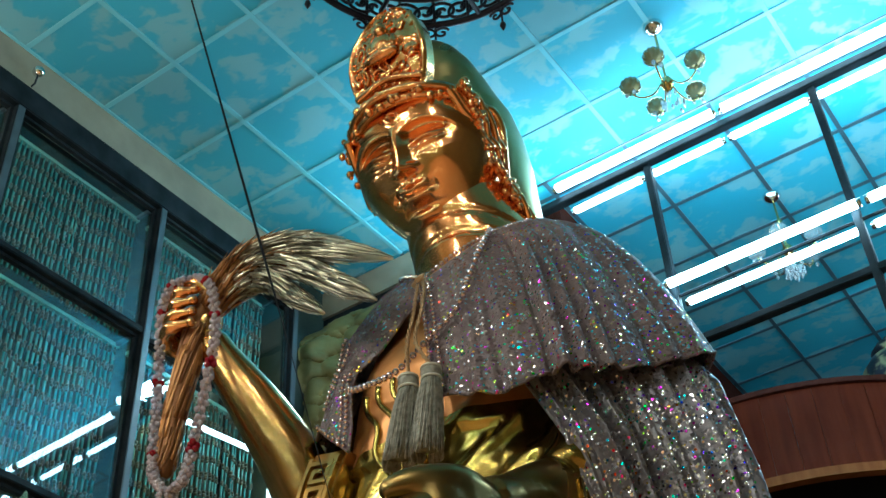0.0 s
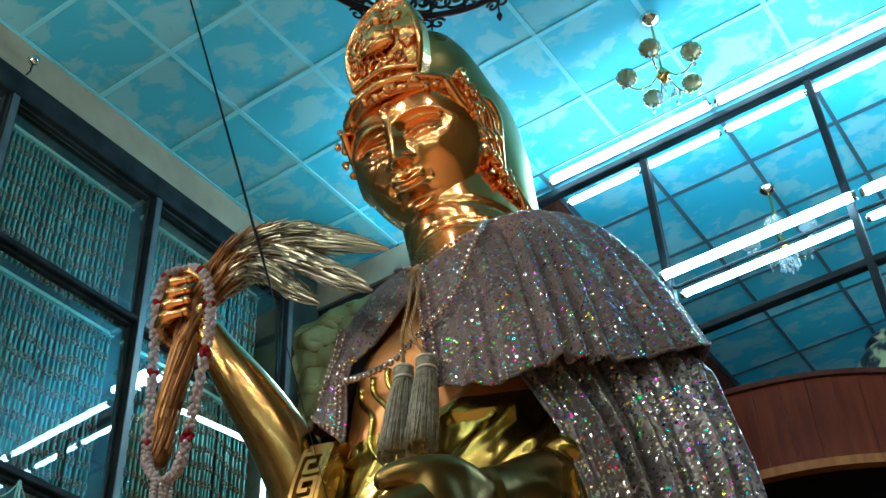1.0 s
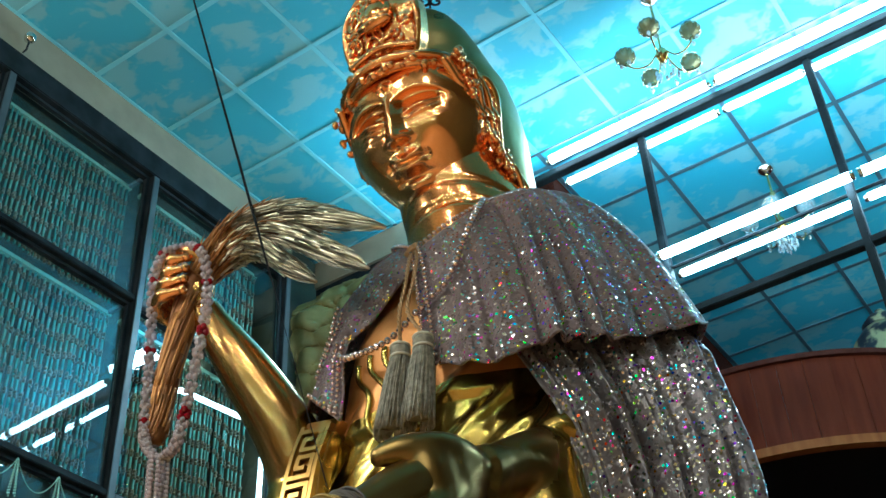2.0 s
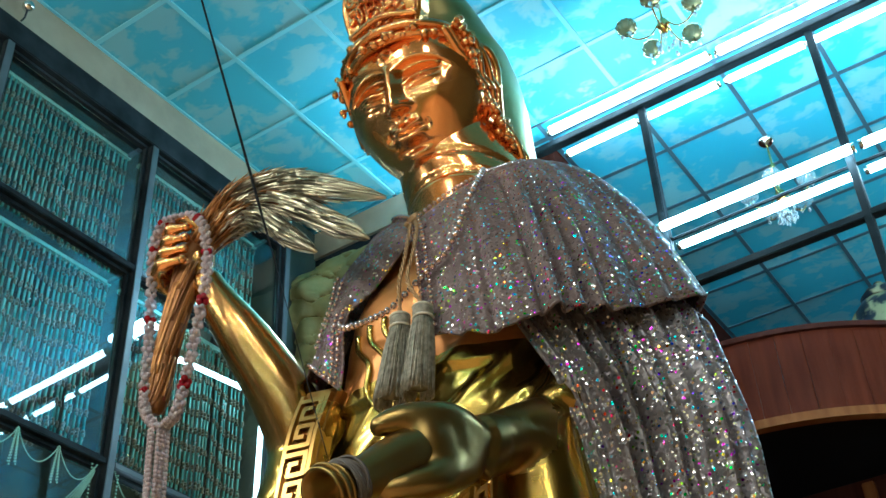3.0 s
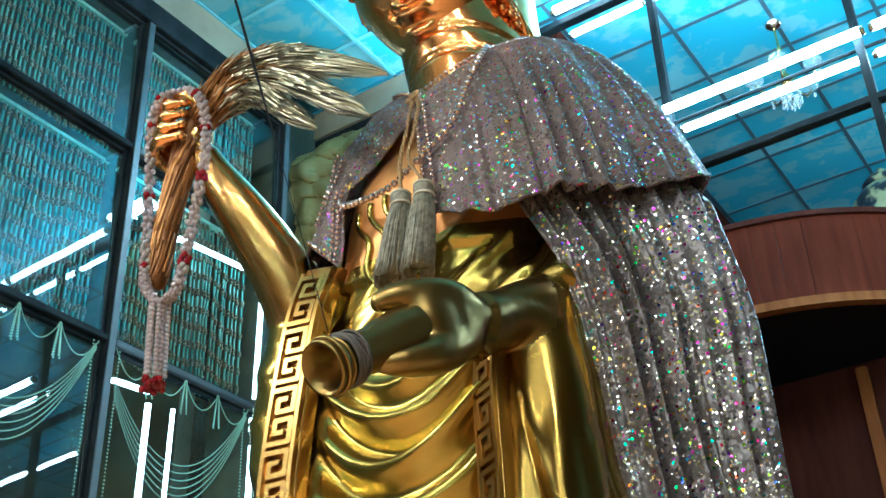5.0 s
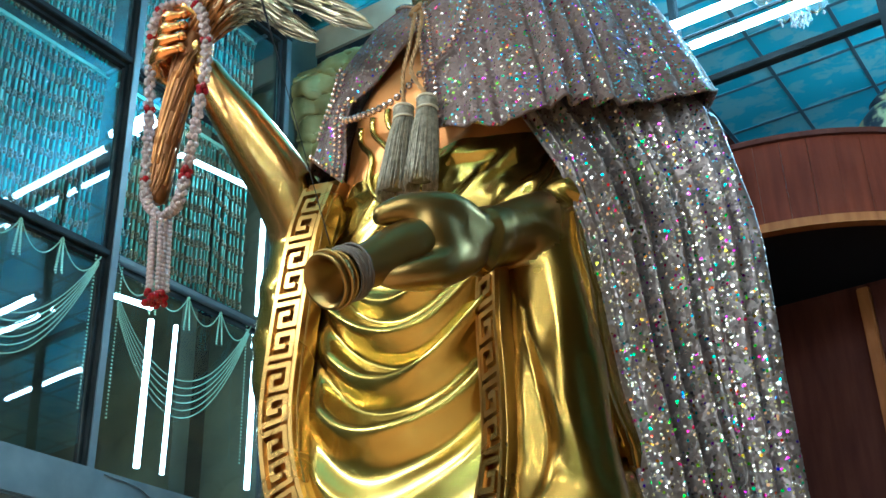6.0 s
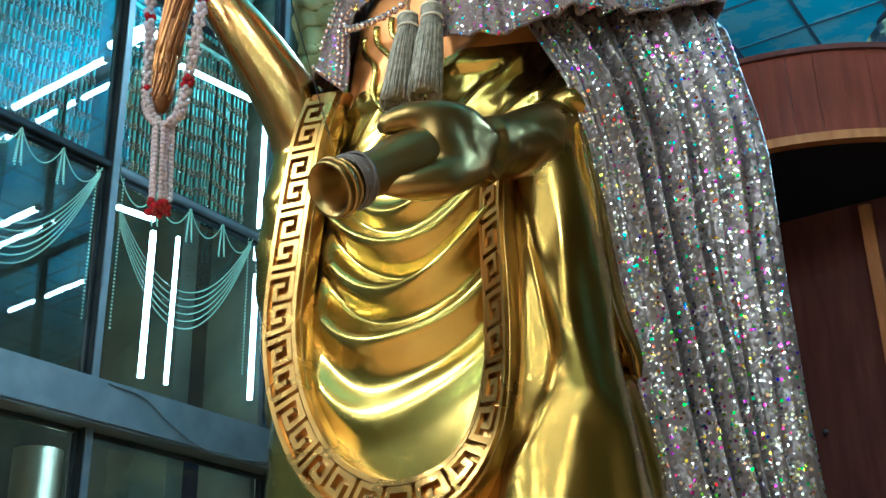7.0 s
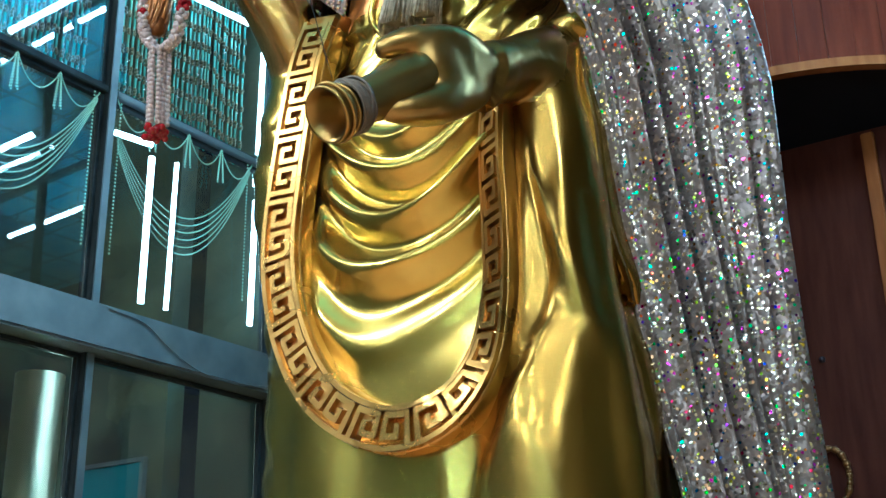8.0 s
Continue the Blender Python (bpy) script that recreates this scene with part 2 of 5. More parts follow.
TBAR_DARK = material("dark_grid_bar", (0.05, 0.10, 0.13), 0.5)
PLASTER = material("cream_plaster", (0.55, 0.50, 0.36), 0.8)
mottle(PLASTER, (0.22, 0.20, 0.145), (0.30, 0.275, 0.20), 3.0)
bumpy(PLASTER, 40.0, 0.15)
ROCK = material("olive_gilt_rock", (0.45, 0.38, 0.12), 0.6)
mottle(ROCK, (0.15, 0.14, 0.045), (0.27, 0.25, 0.09), 3.0, 6.0)
bumpy(ROCK, 12.0, 0.35, 0.015)
REDWOOD = mat_wood("red_brown_wood", (0.060, 0.0095, 0.0037), (0.092, 0.0165, 0.0065), 0.5)
DARKWOOD = mat_wood("dark_wood", (0.034, 0.009, 0.006), (0.058, 0.016, 0.010), 0.6)
ORANGEWOOD = mat_wood("orange_wood", (0.15, 0.045, 0.012), (0.21, 0.07, 0.02), 0.5)
# Black of the shade under the balcony, put into the slab's colour.
SLAB_SHADE = material("slab_shade_black", (0.006, 0.006, 0.008), 0.7, Specular_IOR_Level=0.1)
IRON = material("black_iron", (0.018, 0.012, 0.016), 0.45, 0.6)
bumpy(IRON, 70.0, 0.3)
BRASS = material("brass", (0.72, 0.50, 0.18), 0.2, 1.0)
COLUMN_METAL = material("brushed_column_metal", (0.82, 0.74, 0.50), 0.28, 1.0)
STEEL = material("chrome", (0.75, 0.75, 0.72), 0.12, 1.0)
AMBER = material("amber_glass_shade", (0.30, 0.21, 0.075), 0.12, 0.5, Transmission_Weight=0.3, IOR=1.45)
CRYSTAL = material("crystal", (0.95, 0.97, 0.98), 0.04, 0.0, Transmission_Weight=0.75, IOR=1.5)
CLEAR_BEAD = material("pale_crystal_bead", (0.76, 0.66, 0.69), 0.06, 0.0, Transmission_Weight=0.62, IOR=1.55)
RED_BEAD = material("ruby_bead", (0.22, 0.004, 0.012), 0.06, 0.0, IOR=1.6)
PEARL = material("pearl", (0.78, 0.66, 0.69), 0.12, 0.95)
THREAD = material("grey_green_thread", (0.34, 0.33, 0.27), 0.55)
mottle(THREAD, (0.16, 0.15, 0.115), (0.34, 0.32, 0.25), 60.0)
CORD = material("gold_brown_cord", (0.36, 0.22, 0.10), 0.4, 0.4)
CABLE = material("black_cable", (0.006, 0.006, 0.008), 0.6, Specular_IOR_Level=0.1)
GLASS = material("window_glass", (0.9, 0.97, 0.95), 0.0, 0.0, Transmission_Weight=1.0, IOR=1.5)
STRING = material("teal_glass_string", (0.20, 0.62, 0.58), 0.2, 0.0)
mottle(STRING, (0.035, 0.165, 0.145), (0.12, 0.32, 0.27), 8.0)
DULL_BEAD = material("bronze_bead", (0.075, 0.075, 0.045), 0.3, 0.4)
GREEN_BEAD = material("pale_green_bead", (0.30, 0.55, 0.44), 0.15, 0.2)
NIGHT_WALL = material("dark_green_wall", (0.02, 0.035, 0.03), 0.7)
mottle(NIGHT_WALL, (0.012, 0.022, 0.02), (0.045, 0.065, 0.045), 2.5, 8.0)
VASE_PAINT = material("painted_porcelain", (0.12, 0.11, 0.07), 0.45, Specular_IOR_Level=0.2)
mottle(VASE_PAINT, (0.010, 0.013, 0.020), (0.20, 0.19, 0.10), 6.0, 3.0, 0.49, 0.55)
FLOOR = material("polished_stone_floor", (0.6, 0.45, 0.28), 0.25)
mottle(FLOOR, (0.54, 0.28, 0.125), (0.70, 0.41, 0.21), 1.5, 8.0)
# Dim brown for unseen hall surfaces that darken the gold's reflections.
UNSEEN_HALL = material("unseen_hall_brown", (0.48, 0.43, 0.30), 0.6)
mottle(UNSEEN_HALL, (0.11, 0.088, 0.032), (0.17, 0.135, 0.052), 2.0)

# Olive yellow put on an unseen wall to tint the gold's reflections.
FRONT_REFLECTOR = material("olive_yellow_reflector", (0.46, 0.42, 0.15), 0.6)
mottle(FRONT_REFLECTOR, (0.27, 0.245, 0.075), (0.38, 0.34, 0.13), 2.0)


# ---- the hall: floor, ceiling, walls ----
CEIL = 7.0
TILE = 0.610
WX = -4.43       # face of the glazed wall
FY = 5.25        # plane of the light frame
BACK_Y = 5.38    # face of the wall behind the statue


def structure(name, bm, mat, label="", category="", smooth=False):
    return tagged(new(name, as_mesh(name, bm, mat, smooth)), label, category, kind="structure")


structure("floor", boxed((-9.0, -9.0, -0.2), (7.0, 10.2, 0.0)), FLOOR, "warm brown polished stone floor", "floor")


def ceiling(name, x0, x1, y0, y1, bar_mat, label):
    """Suspended ceiling: boards a little above the bars, both in one mesh."""
    bm = bmesh.new()
    gx, gy = -0.137 * 5.45, 0.89 * 5.45
    xs = [gx + k * TILE for k in range(-40, 40)]
    ys = [gy + k * TILE for k in range(-40, 40)]
    for xa in xs:
        for ya in ys:
            lo = (max(xa, x0), max(ya, y0))
            hi = (min(xa + TILE, x1), min(ya + TILE, y1))
            if hi[0] - lo[0] > 0.02 and hi[1] - lo[1] > 0.02:
                dz = random.uniform(0, 0.003)
                box(bm, (lo[0] + 0.004, lo[1] + 0.004, CEIL + dz), (hi[0] - 0.004, hi[1] - 0.004, CEIL + 0.02))
    n = len(bm.faces)
    for xa in xs:
        if x0 < xa < x1:
            box(bm, (xa - 0.0145, y0, CEIL - 0.008), (xa + 0.0145, y1, CEIL + 0.012))
    for ya in ys:
        if y0 < ya < y1:
            box(bm, (x0, ya - 0.0145, CEIL - 0.0065), (x1, ya + 0.0145, CEIL + 0.010))
    bm.faces.ensure_lookup_table()
    for fc in bm.faces[n:]:
        fc.material_index = 1
    box(bm, (x0, y0, CEIL + 0.03), (x1, y1, CEIL + 0.2))
    structure(name, bm, [SKY, bar_mat], label, "ceiling")


ceiling("ceiling", WX, 1.2, 0.3, FY + 0.05, TBAR, "suspended ceiling of square boards painted as a cloudy sky")
ceiling("ceiling_far", WX - 0.4, 6.0, FY + 0.056, 9.9, TBAR_DARK, "sky-painted ceiling boards in a dark metal grid")

# Unseen brown ceilings added so the gold reflects something dim, not painted sky.
structure("ceiling_side", boxed((1.204, 0.30, CEIL - 0.006), (6.0, FY + 0.05, CEIL + 0.2)), UNSEEN_HALL, "added unseen brown ceiling that dims reflections in the gold", "ceiling")
structure("ceiling_front", boxed((WX, -8.0, CEIL - 0.006), (6.0, 0.296, CEIL + 0.2)), UNSEEN_HALL, "unseen brown ceiling of the front hall, dim for the gold to reflect", "ceiling")

# closing walls behind the camera and at the sides
structure("wall_south", boxed((-9.0, -8.2, 0), (6.2, -8.0, 7.2)), FRONT_REFLECTOR, "unseen front hall wall, olive yellow for the gold to reflect", "wall")
structure("wall_east", boxed((6.0, -8.0, 0), (6.2, 9.9, 7.2)), UNSEEN_HALL, "unseen brown side wall, dim for the gold to reflect", "wall")
structure("wall_north", boxed((-4.9, 9.9, 0), (6.2, 10.1, 7.2)), REDWOOD, "far wall of dark red wood", "wall")
structure("wall_north_west", boxed((-5.0, BACK_Y, 0), (-2.72, BACK_Y + 0.15, 6.70)), PLASTER, "plastered wall behind the statue", "wall")
structure("trim_north_west", boxed((-5.0, BACK_Y - 0.04, 6.64), (-2.72, BACK_Y, 6.76), 0.006), DARK_STEEL, "dark steel head rail", "trim")
structure("trim_cream", boxed((-5.0, BACK_Y - 0.06, 6.76), (-2.72, BACK_Y + 0.15, 6.995)), PLASTER, "cream plaster band under the ceiling", "trim")
structure("wall_return", boxed((-2.72, BACK_Y + 0.16, 0), (-2.6, 9.9, 6.995)), DARKWOOD, "dark wooden side wall of the far room", "wall")
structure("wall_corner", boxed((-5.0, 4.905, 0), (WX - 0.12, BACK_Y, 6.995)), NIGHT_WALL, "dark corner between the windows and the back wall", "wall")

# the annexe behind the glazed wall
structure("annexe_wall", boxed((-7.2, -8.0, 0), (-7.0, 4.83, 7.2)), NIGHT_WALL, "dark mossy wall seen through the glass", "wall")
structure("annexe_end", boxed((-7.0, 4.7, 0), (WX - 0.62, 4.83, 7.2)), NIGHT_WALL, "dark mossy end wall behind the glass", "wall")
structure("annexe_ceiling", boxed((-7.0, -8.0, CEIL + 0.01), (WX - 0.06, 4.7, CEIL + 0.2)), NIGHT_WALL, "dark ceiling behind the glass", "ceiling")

# glazed wall: cream band, head beam, posts, rails and panes
structure("trim_west", boxed((WX - 0.12, -8.0, 6.735), (WX + 0.02, 4.90, 6.995)), PLASTER, "cream plaster band above the windows", "trim")
structure("beam_head", boxed((WX - 0.10, -8.0, 6.56), (WX + 0.035, 4.90, 6.732), 0.006), DARK_STEEL, "dark steel head beam of the windows", "beam")
structure("beam_low", boxed((WX - 0.10, -8.0, 2.985), (WX + 0.13, 4.90, 3.205), 0.012), GREY_STEEL, "deep grey steel beam across the windows", "beam")
POSTS = [4.845] + [3.575 - 1.115 * k for k in range(0, 11)]
RAILS = [(5.585, 5.625), (4.355, 4.392)]
for i, py in enumerate(POSTS):
    bm = boxed((WX - 0.045, py - 0.003, 0), (WX + 0.026, py + 0.051, 6.56), 0.003)
    post = structure(f"window_post_{i + 1}", bm, DARK_STEEL, "dark steel window post", "post")
    bm = boxed((WX + 0.0265, py + 0.001, 0), (WX + 0.034, py + 0.047, 6.558), 0.003)
    structure(f"window_post_cap_{i + 1}", bm, GREY_STEEL, "grey steel cover strip of a window post", "post")
LEVELS = [(5.627, 6.558), (4.394, 5.583), (3.207, 4.353), (0.1, 2.983)]
count = 0
for i in range(6):
    y1, y0 = POSTS[i] - 0.004, POSTS[i + 1] + 0.052
    for z0, z1 in RAILS:
        structure(f"window_rail_{i}_{int(z0)}", boxed((WX - 0.05, y0, z0), (WX + 0.028, y1, z1), 0.005), GREY_STEEL if i == 0 else DARK_STEEL,
                  "steel window rail", "rail")
    for z0, z1 in LEVELS:
        count += 1
        win = thing(f"window_{count}", (WX, (y0 + y1) / 2, z0), "window pane in a thin dark steel frame", "window", kind="structure")
        bm = bmesh.new()
        e = 0.022
        for a, b in (((y0, z0), (y0 + e, z1)), ((y1 - e, z0), (y1, z1)), ((y0 + e, z0), (y1 - e, z0 + e)), ((y0 + e, z1 - e), (y1 - e, z1))):
            box(bm, (WX - 0.045, a[0] + 0.001, a[1] + 0.001), (WX - 0.005, b[0] - 0.001, b[1] - 0.001))
        part("window_frame", bm, DARK_STEEL, win)
        pane = part("pane", boxed((WX - 0.028, y0 + e, z0 + e), (WX - 0.020, y1 - e, z1 - e)), GLASS, win)
        pane.visible_shadow = False
        # the glass leans back a little in its frame
        lean, mid = min(0.025, 0.028 / (z1 - z0)), sum(v.co.z for v in pane.data.vertices) / len(pane.data.vertices)
        for v in pane.data.vertices:
            v.co.x -= lean * (v.co.z - mid)


# ---- the light frame beside the statue ----
def fluorescent(parent, x0, x1, y, z, r=0.019, mat=None):
    a, b = Vector((x0, y, z)), Vector((x1, y, z))
    d = (b - a).normalized()
    t = part("tube", add_tube(bmesh.new(), [a + d * 0.02, b - d * 0.02], r, 12), mat or TUBE, parent)
    for p, q in ((a, a + d * 0.025), (b - d * 0.025, b)):
        part("end_cap", add_tube(bmesh.new(), [p, q], r * 1.08, 12), STEEL, t)
    return t


frame_ob = thing("light_frame", (-1.8, FY, 0), "dark steel frame carrying rows of lit fluorescent tubes", "light frame")
part("top_rail", boxed((-3.45, FY - 0.05, 6.655), (5.9, FY + 0.012, 6.712), 0.006), DARK_STEEL, frame_ob)
part("tray", boxed((-2.60, FY - 0.128, 6.815), (5.9, FY - 0.112, 6.827), 0.003), GREY_STEEL, frame_ob)
for z0, z1, yy in ((5.604, 5.622, 0.012), (5.248, 5.297, 0.028)):
    part("cross_rail", boxed((-2.60, FY - yy, z0), (5.9, FY + yy, z1), 0.006), DARK_STEEL, frame_ob)
for k in range(-1, 7):
    x = -1.812 + 1.095 * k
    part("post", boxed((x - 0.022, FY - 0.032, 0), (x + 0.022, FY + 0.032, 6.654), 0.005), DARK_STEEL, frame_ob)
# Added tubes and bracket, unseen behind the head, that brighten the ceiling there.
fluorescent(frame_ob, -3.45, -2.745, FY - 0.09, 6.745, 0.03, HIDDEN_FILL_TUBE)
for yy, zz in ((4.98, 6.60), (4.86, 6.54)):
    fluorescent(frame_ob, -3.22, -2.80, yy, zz, 0.03, HIDDEN_FILL_TUBE)
part("bracket", boxed((-2.92, 4.80, 6.625), (-2.88, FY - 0.051, 6.665), 0.004), DARK_STEEL, frame_ob)
for k in range(3):
    fluorescent(frame_ob, -2.445 + 1.185 * k, -1.275 + 1.185 * k, FY - 0.09, 6.752, 0.028, TOP_TUBE)
for k in range(6):
    fluorescent(frame_ob, -2.43 + 0.566 * k, -1.885 + 0.566 * k, FY + 0.12, 6.70, 0.022, TOP_TUBE)
for k in range(3):
    fluorescent(frame_ob, -1.828 + 1.19 * k, -0.66 + 1.19 * k, FY - 0.09, 5.656, 0.026)
    fluorescent(frame_ob, -1.80 + 1.12 * k, -0.715 + 1.12 * k, FY + 0.12, 5.64, 0.022)

# glowing rods behind the glazed wall, standing in for tubes mirrored in its glass
bay = thing("tube_reflections", (WX - 0.14, 4.3, 3.2), "glowing rods that imitate tubes reflected in the window glass", "fluorescent light")


def mirrored_tube(y0, z0, y1, z1, r=0.016, x=WX - 0.09):
    a, b = Vector((x, y0, z0)), Vector((x, y1, z1))
    part("tube", add_tube(bmesh.new(), [a, b], r, 10), REFLECTED_TUBE, bay)


mirrored_tube(4.02, 5.245, 4.075, 5.262, 0.013)
mirrored_tube(4.09, 5.28, 4.80, 5.352)
mirrored_tube(4.826, 5.30, 4.812, 4.50)
mirrored_tube(4.802, 4.41, 4.795, 4.285)
mirrored_tube(4.805, 4.19, 4.798, 3.42)
mirrored_tube(3.729, 4.222, 3.978, 4.245)
mirrored_tube(3.986, 4.175, 3.982, 3.351, 0.0165)
mirrored_tube(4.167, 4.205, 4.157, 3.357, 0.012)

# ---- round balcony of the far room ----
BX, BY, BR = -2.32, 8.60, 1.80
balcony = thing("balcony", (BX, BY, 5.1), "round balcony with a red-brown boarded wooden front", "balcony", kind="structure")


def arc_strip(r0, r1, z0, z1, a0, a1, n=40):
    bm = bmesh.new()
    rings = []
    for k in range(n + 1):
        a = radians(a0 + (a1 - a0) * k / n)
        c, s = math.cos(a), math.sin(a)
        rings.append([bm.verts.new((BX + r * c, BY + r * s, z)) for r, z in ((r0, z0), (r1, z0), (r1, z1), (r0, z1))])
    for p, q in zip(rings, rings[1:]):
        for k in range(4):
            bm.faces.new((p[k], p[(k + 1) % 4], q[(k + 1) % 4], q[k]))
    bm.faces.new(rings[0][::-1]), bm.faces.new(rings[-1])
    bmesh.ops.recalc_face_normals(bm, faces=bm.faces)
    return bm


for k in range(22):
    a0 = -95 + k * 5.6
    part("plank", arc_strip(BR - 0.03, BR + random.uniform(-0.003, 0.003), 5.17, 5.775, a0 + 0.02, a0 + 5.56, 3), REDWOOD, balcony)
part("handrail", arc_strip(BR - 0.06, BR + 0.03, 5.776, 5.815, -96, 30), DARKWOOD, balcony)
part("lower_trim", arc_strip(BR - 0.05, BR + 0.025, 5.105, 5.168, -96, 30), ORANGEWOOD, balcony)
part("slab", arc_strip(0.02, BR - 0.06, 5.15, 5.25, -100, 60), SLAB_SHADE, balcony, "underside blackened for the shade below")
structure("wall_under_balcony", boxed((-2.6, 8.10, 0), (5.9, 8.2, 5.149)), DARKWOOD, "dark red wooden wall under the balcony", "wall")
door = thing("door_1", (-1.3, 8.1, 0), "dark wooden door in an orange-brown frame", "door", kind="structure")
part("door_frame", boxed((-1.73, 8.03, 0), (-1.64, 8.098, 5.10), 0.008), ORANGEWOOD, door)
part("door_frame", boxed((-0.75, 8.03, 0), (-0.66, 8.098, 5.10), 0.008), ORANGEWOOD, door)
part("door_leaf", boxed((-1.635, 8.055, 0), (-0.755, 8.098, 5.10), 0.005), DARKWOOD, door)


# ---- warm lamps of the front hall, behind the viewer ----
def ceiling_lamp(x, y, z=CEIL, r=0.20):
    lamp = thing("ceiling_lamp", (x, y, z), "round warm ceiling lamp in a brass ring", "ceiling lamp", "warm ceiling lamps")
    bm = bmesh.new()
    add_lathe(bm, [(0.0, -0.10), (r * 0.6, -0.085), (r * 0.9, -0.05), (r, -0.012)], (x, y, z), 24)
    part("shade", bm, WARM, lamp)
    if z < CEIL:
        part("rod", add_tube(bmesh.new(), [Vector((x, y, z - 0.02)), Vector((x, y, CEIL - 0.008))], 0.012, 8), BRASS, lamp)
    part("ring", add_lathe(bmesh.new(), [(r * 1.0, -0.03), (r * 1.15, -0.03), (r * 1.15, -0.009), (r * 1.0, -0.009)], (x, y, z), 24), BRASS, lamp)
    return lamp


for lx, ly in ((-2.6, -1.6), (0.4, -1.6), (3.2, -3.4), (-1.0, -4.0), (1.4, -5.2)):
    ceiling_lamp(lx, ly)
# Three unseen hung lamps, added at front left to warm arm, apron and face.
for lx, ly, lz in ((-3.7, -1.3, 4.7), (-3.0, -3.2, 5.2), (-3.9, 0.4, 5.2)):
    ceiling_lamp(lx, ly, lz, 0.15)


def fill_strip(x0, x1, y, z=CEIL - 0.45, mat=None):
    s = thing("fill_strip", ((x0 + x1) / 2, y, CEIL), "unseen added fill strip hung on two rods", "strip light", "ceiling strip lights")
    part("tray", boxed((x0, y - 0.018, z + 0.028), (x1, y + 0.018, z + 0.06), 0.004), GREY_STEEL, s)
    for x in (x0 + 0.15, x1 - 0.15):
        part("rod", add_tube(bmesh.new(), [Vector((x, y, z + 0.055)), Vector((x, y, CEIL - 0.002))], 0.008, 8), STEEL, s)
    fluorescent(s, x0 + 0.02, x1 - 0.02, y, z, 0.022, mat)


# Unseen strips, added to brighten the gold's reflections and the far ceiling.
for ly in (-6.8,):
    for k in range(5):
        fill_strip(-3.8 + 1.9 * k, -2.5 + 1.9 * k, ly)
for k in range(4):
    fill_strip(-3.6 + 1.9 * k, -2.3 + 1.9 * k, -7.85, 3.4)
for ly, lz in ((6.2, 4.75), (7.4, 6.4), (8.6, 6.4)):
    fill_strip(0.3, 1.6, ly, lz, FAR_FILL_TUBE)


# ---- the golden statue (one mesh) ----
XC, YC = -1.78, 3.0     # its axis; it faces -y, its own left is +x


def S(lx, f, z):
    """Statue coordinates: to its left, to its front, up."""
    return Vector((XC + lx, YC - f, z))


def interp(table, z):
    zs = [r[0] for r in table]
    return [float(np.interp(z, zs, [r[k] for r in table])) for k in range(1, len(table[0]))]


def add_loft(bm, table, n=96, step=0.04, power=2.0, mat=0):
    """Stack of rounded sections: rows of height, centre left, centre front, half width, half depth."""
    z, z1 = table[0][0], table[-1][0]
    zs = [z + (z1 - z) * k / max(1, round((z1 - z) / step)) for k in range(max(1, round((z1 - z) / step)) + 1)]
    rings = []
    for z in zs:
        cl, cf, rx, ry, *boxy = interp(table, z)
        power = boxy[0] if boxy else power
        ring = []
        for k in range(n):
            a = 2 * math.pi * k / n
            c, s = math.cos(a), math.sin(a)
            q = (abs(c) ** power + abs(s) ** power) ** (-1 / power)
            ring.append(bm.verts.new(S(cl + rx * q * c, cf + ry * q * s, z)))
        rings.append(ring)
    for a, b in zip(rings, rings[1:]):
        for k in range(n):
            fc = bm.faces.new((a[k], b[k], b[(k + 1) % n], a[(k + 1) % n]))
            fc.material_index, fc.smooth = mat, True
    bm.faces.new(rings[0]), bm.faces.new(rings[-1][::-1])
    return bm


def remeshed(bm, voxel, rounds):
    """Joins overlapping solids into one smooth skin."""
    me = bpy.data.meshes.new("rough")
    bmesh.ops.recalc_face_normals(bm, faces=bm.faces)
    bm.to_mesh(me)
    bm.free()
    ob = new("rough", me)
    r = ob.modifiers.new("skin", "REMESH")
    r.mode, r.voxel_size, r.use_smooth_shade = "VOXEL", voxel, True
    s = ob.modifiers.new("soft", "SMOOTH")
    s.factor, s.iterations = 0.5, rounds
    out = bpy.data.meshes.new_from_object(ob.evaluated_get(bpy.context.evaluated_depsgraph_get()))
    bpy.data.objects.remove(ob)
    bpy.data.meshes.remove(me)
    return out


def gauss(x, s):
    return np.exp(-(x / s) ** 2)


def verts_of(me):
    co = np.empty(len(me.vertices) * 3)
    me.vertices.foreach_get("co", co)
    return co.reshape(-1, 3)


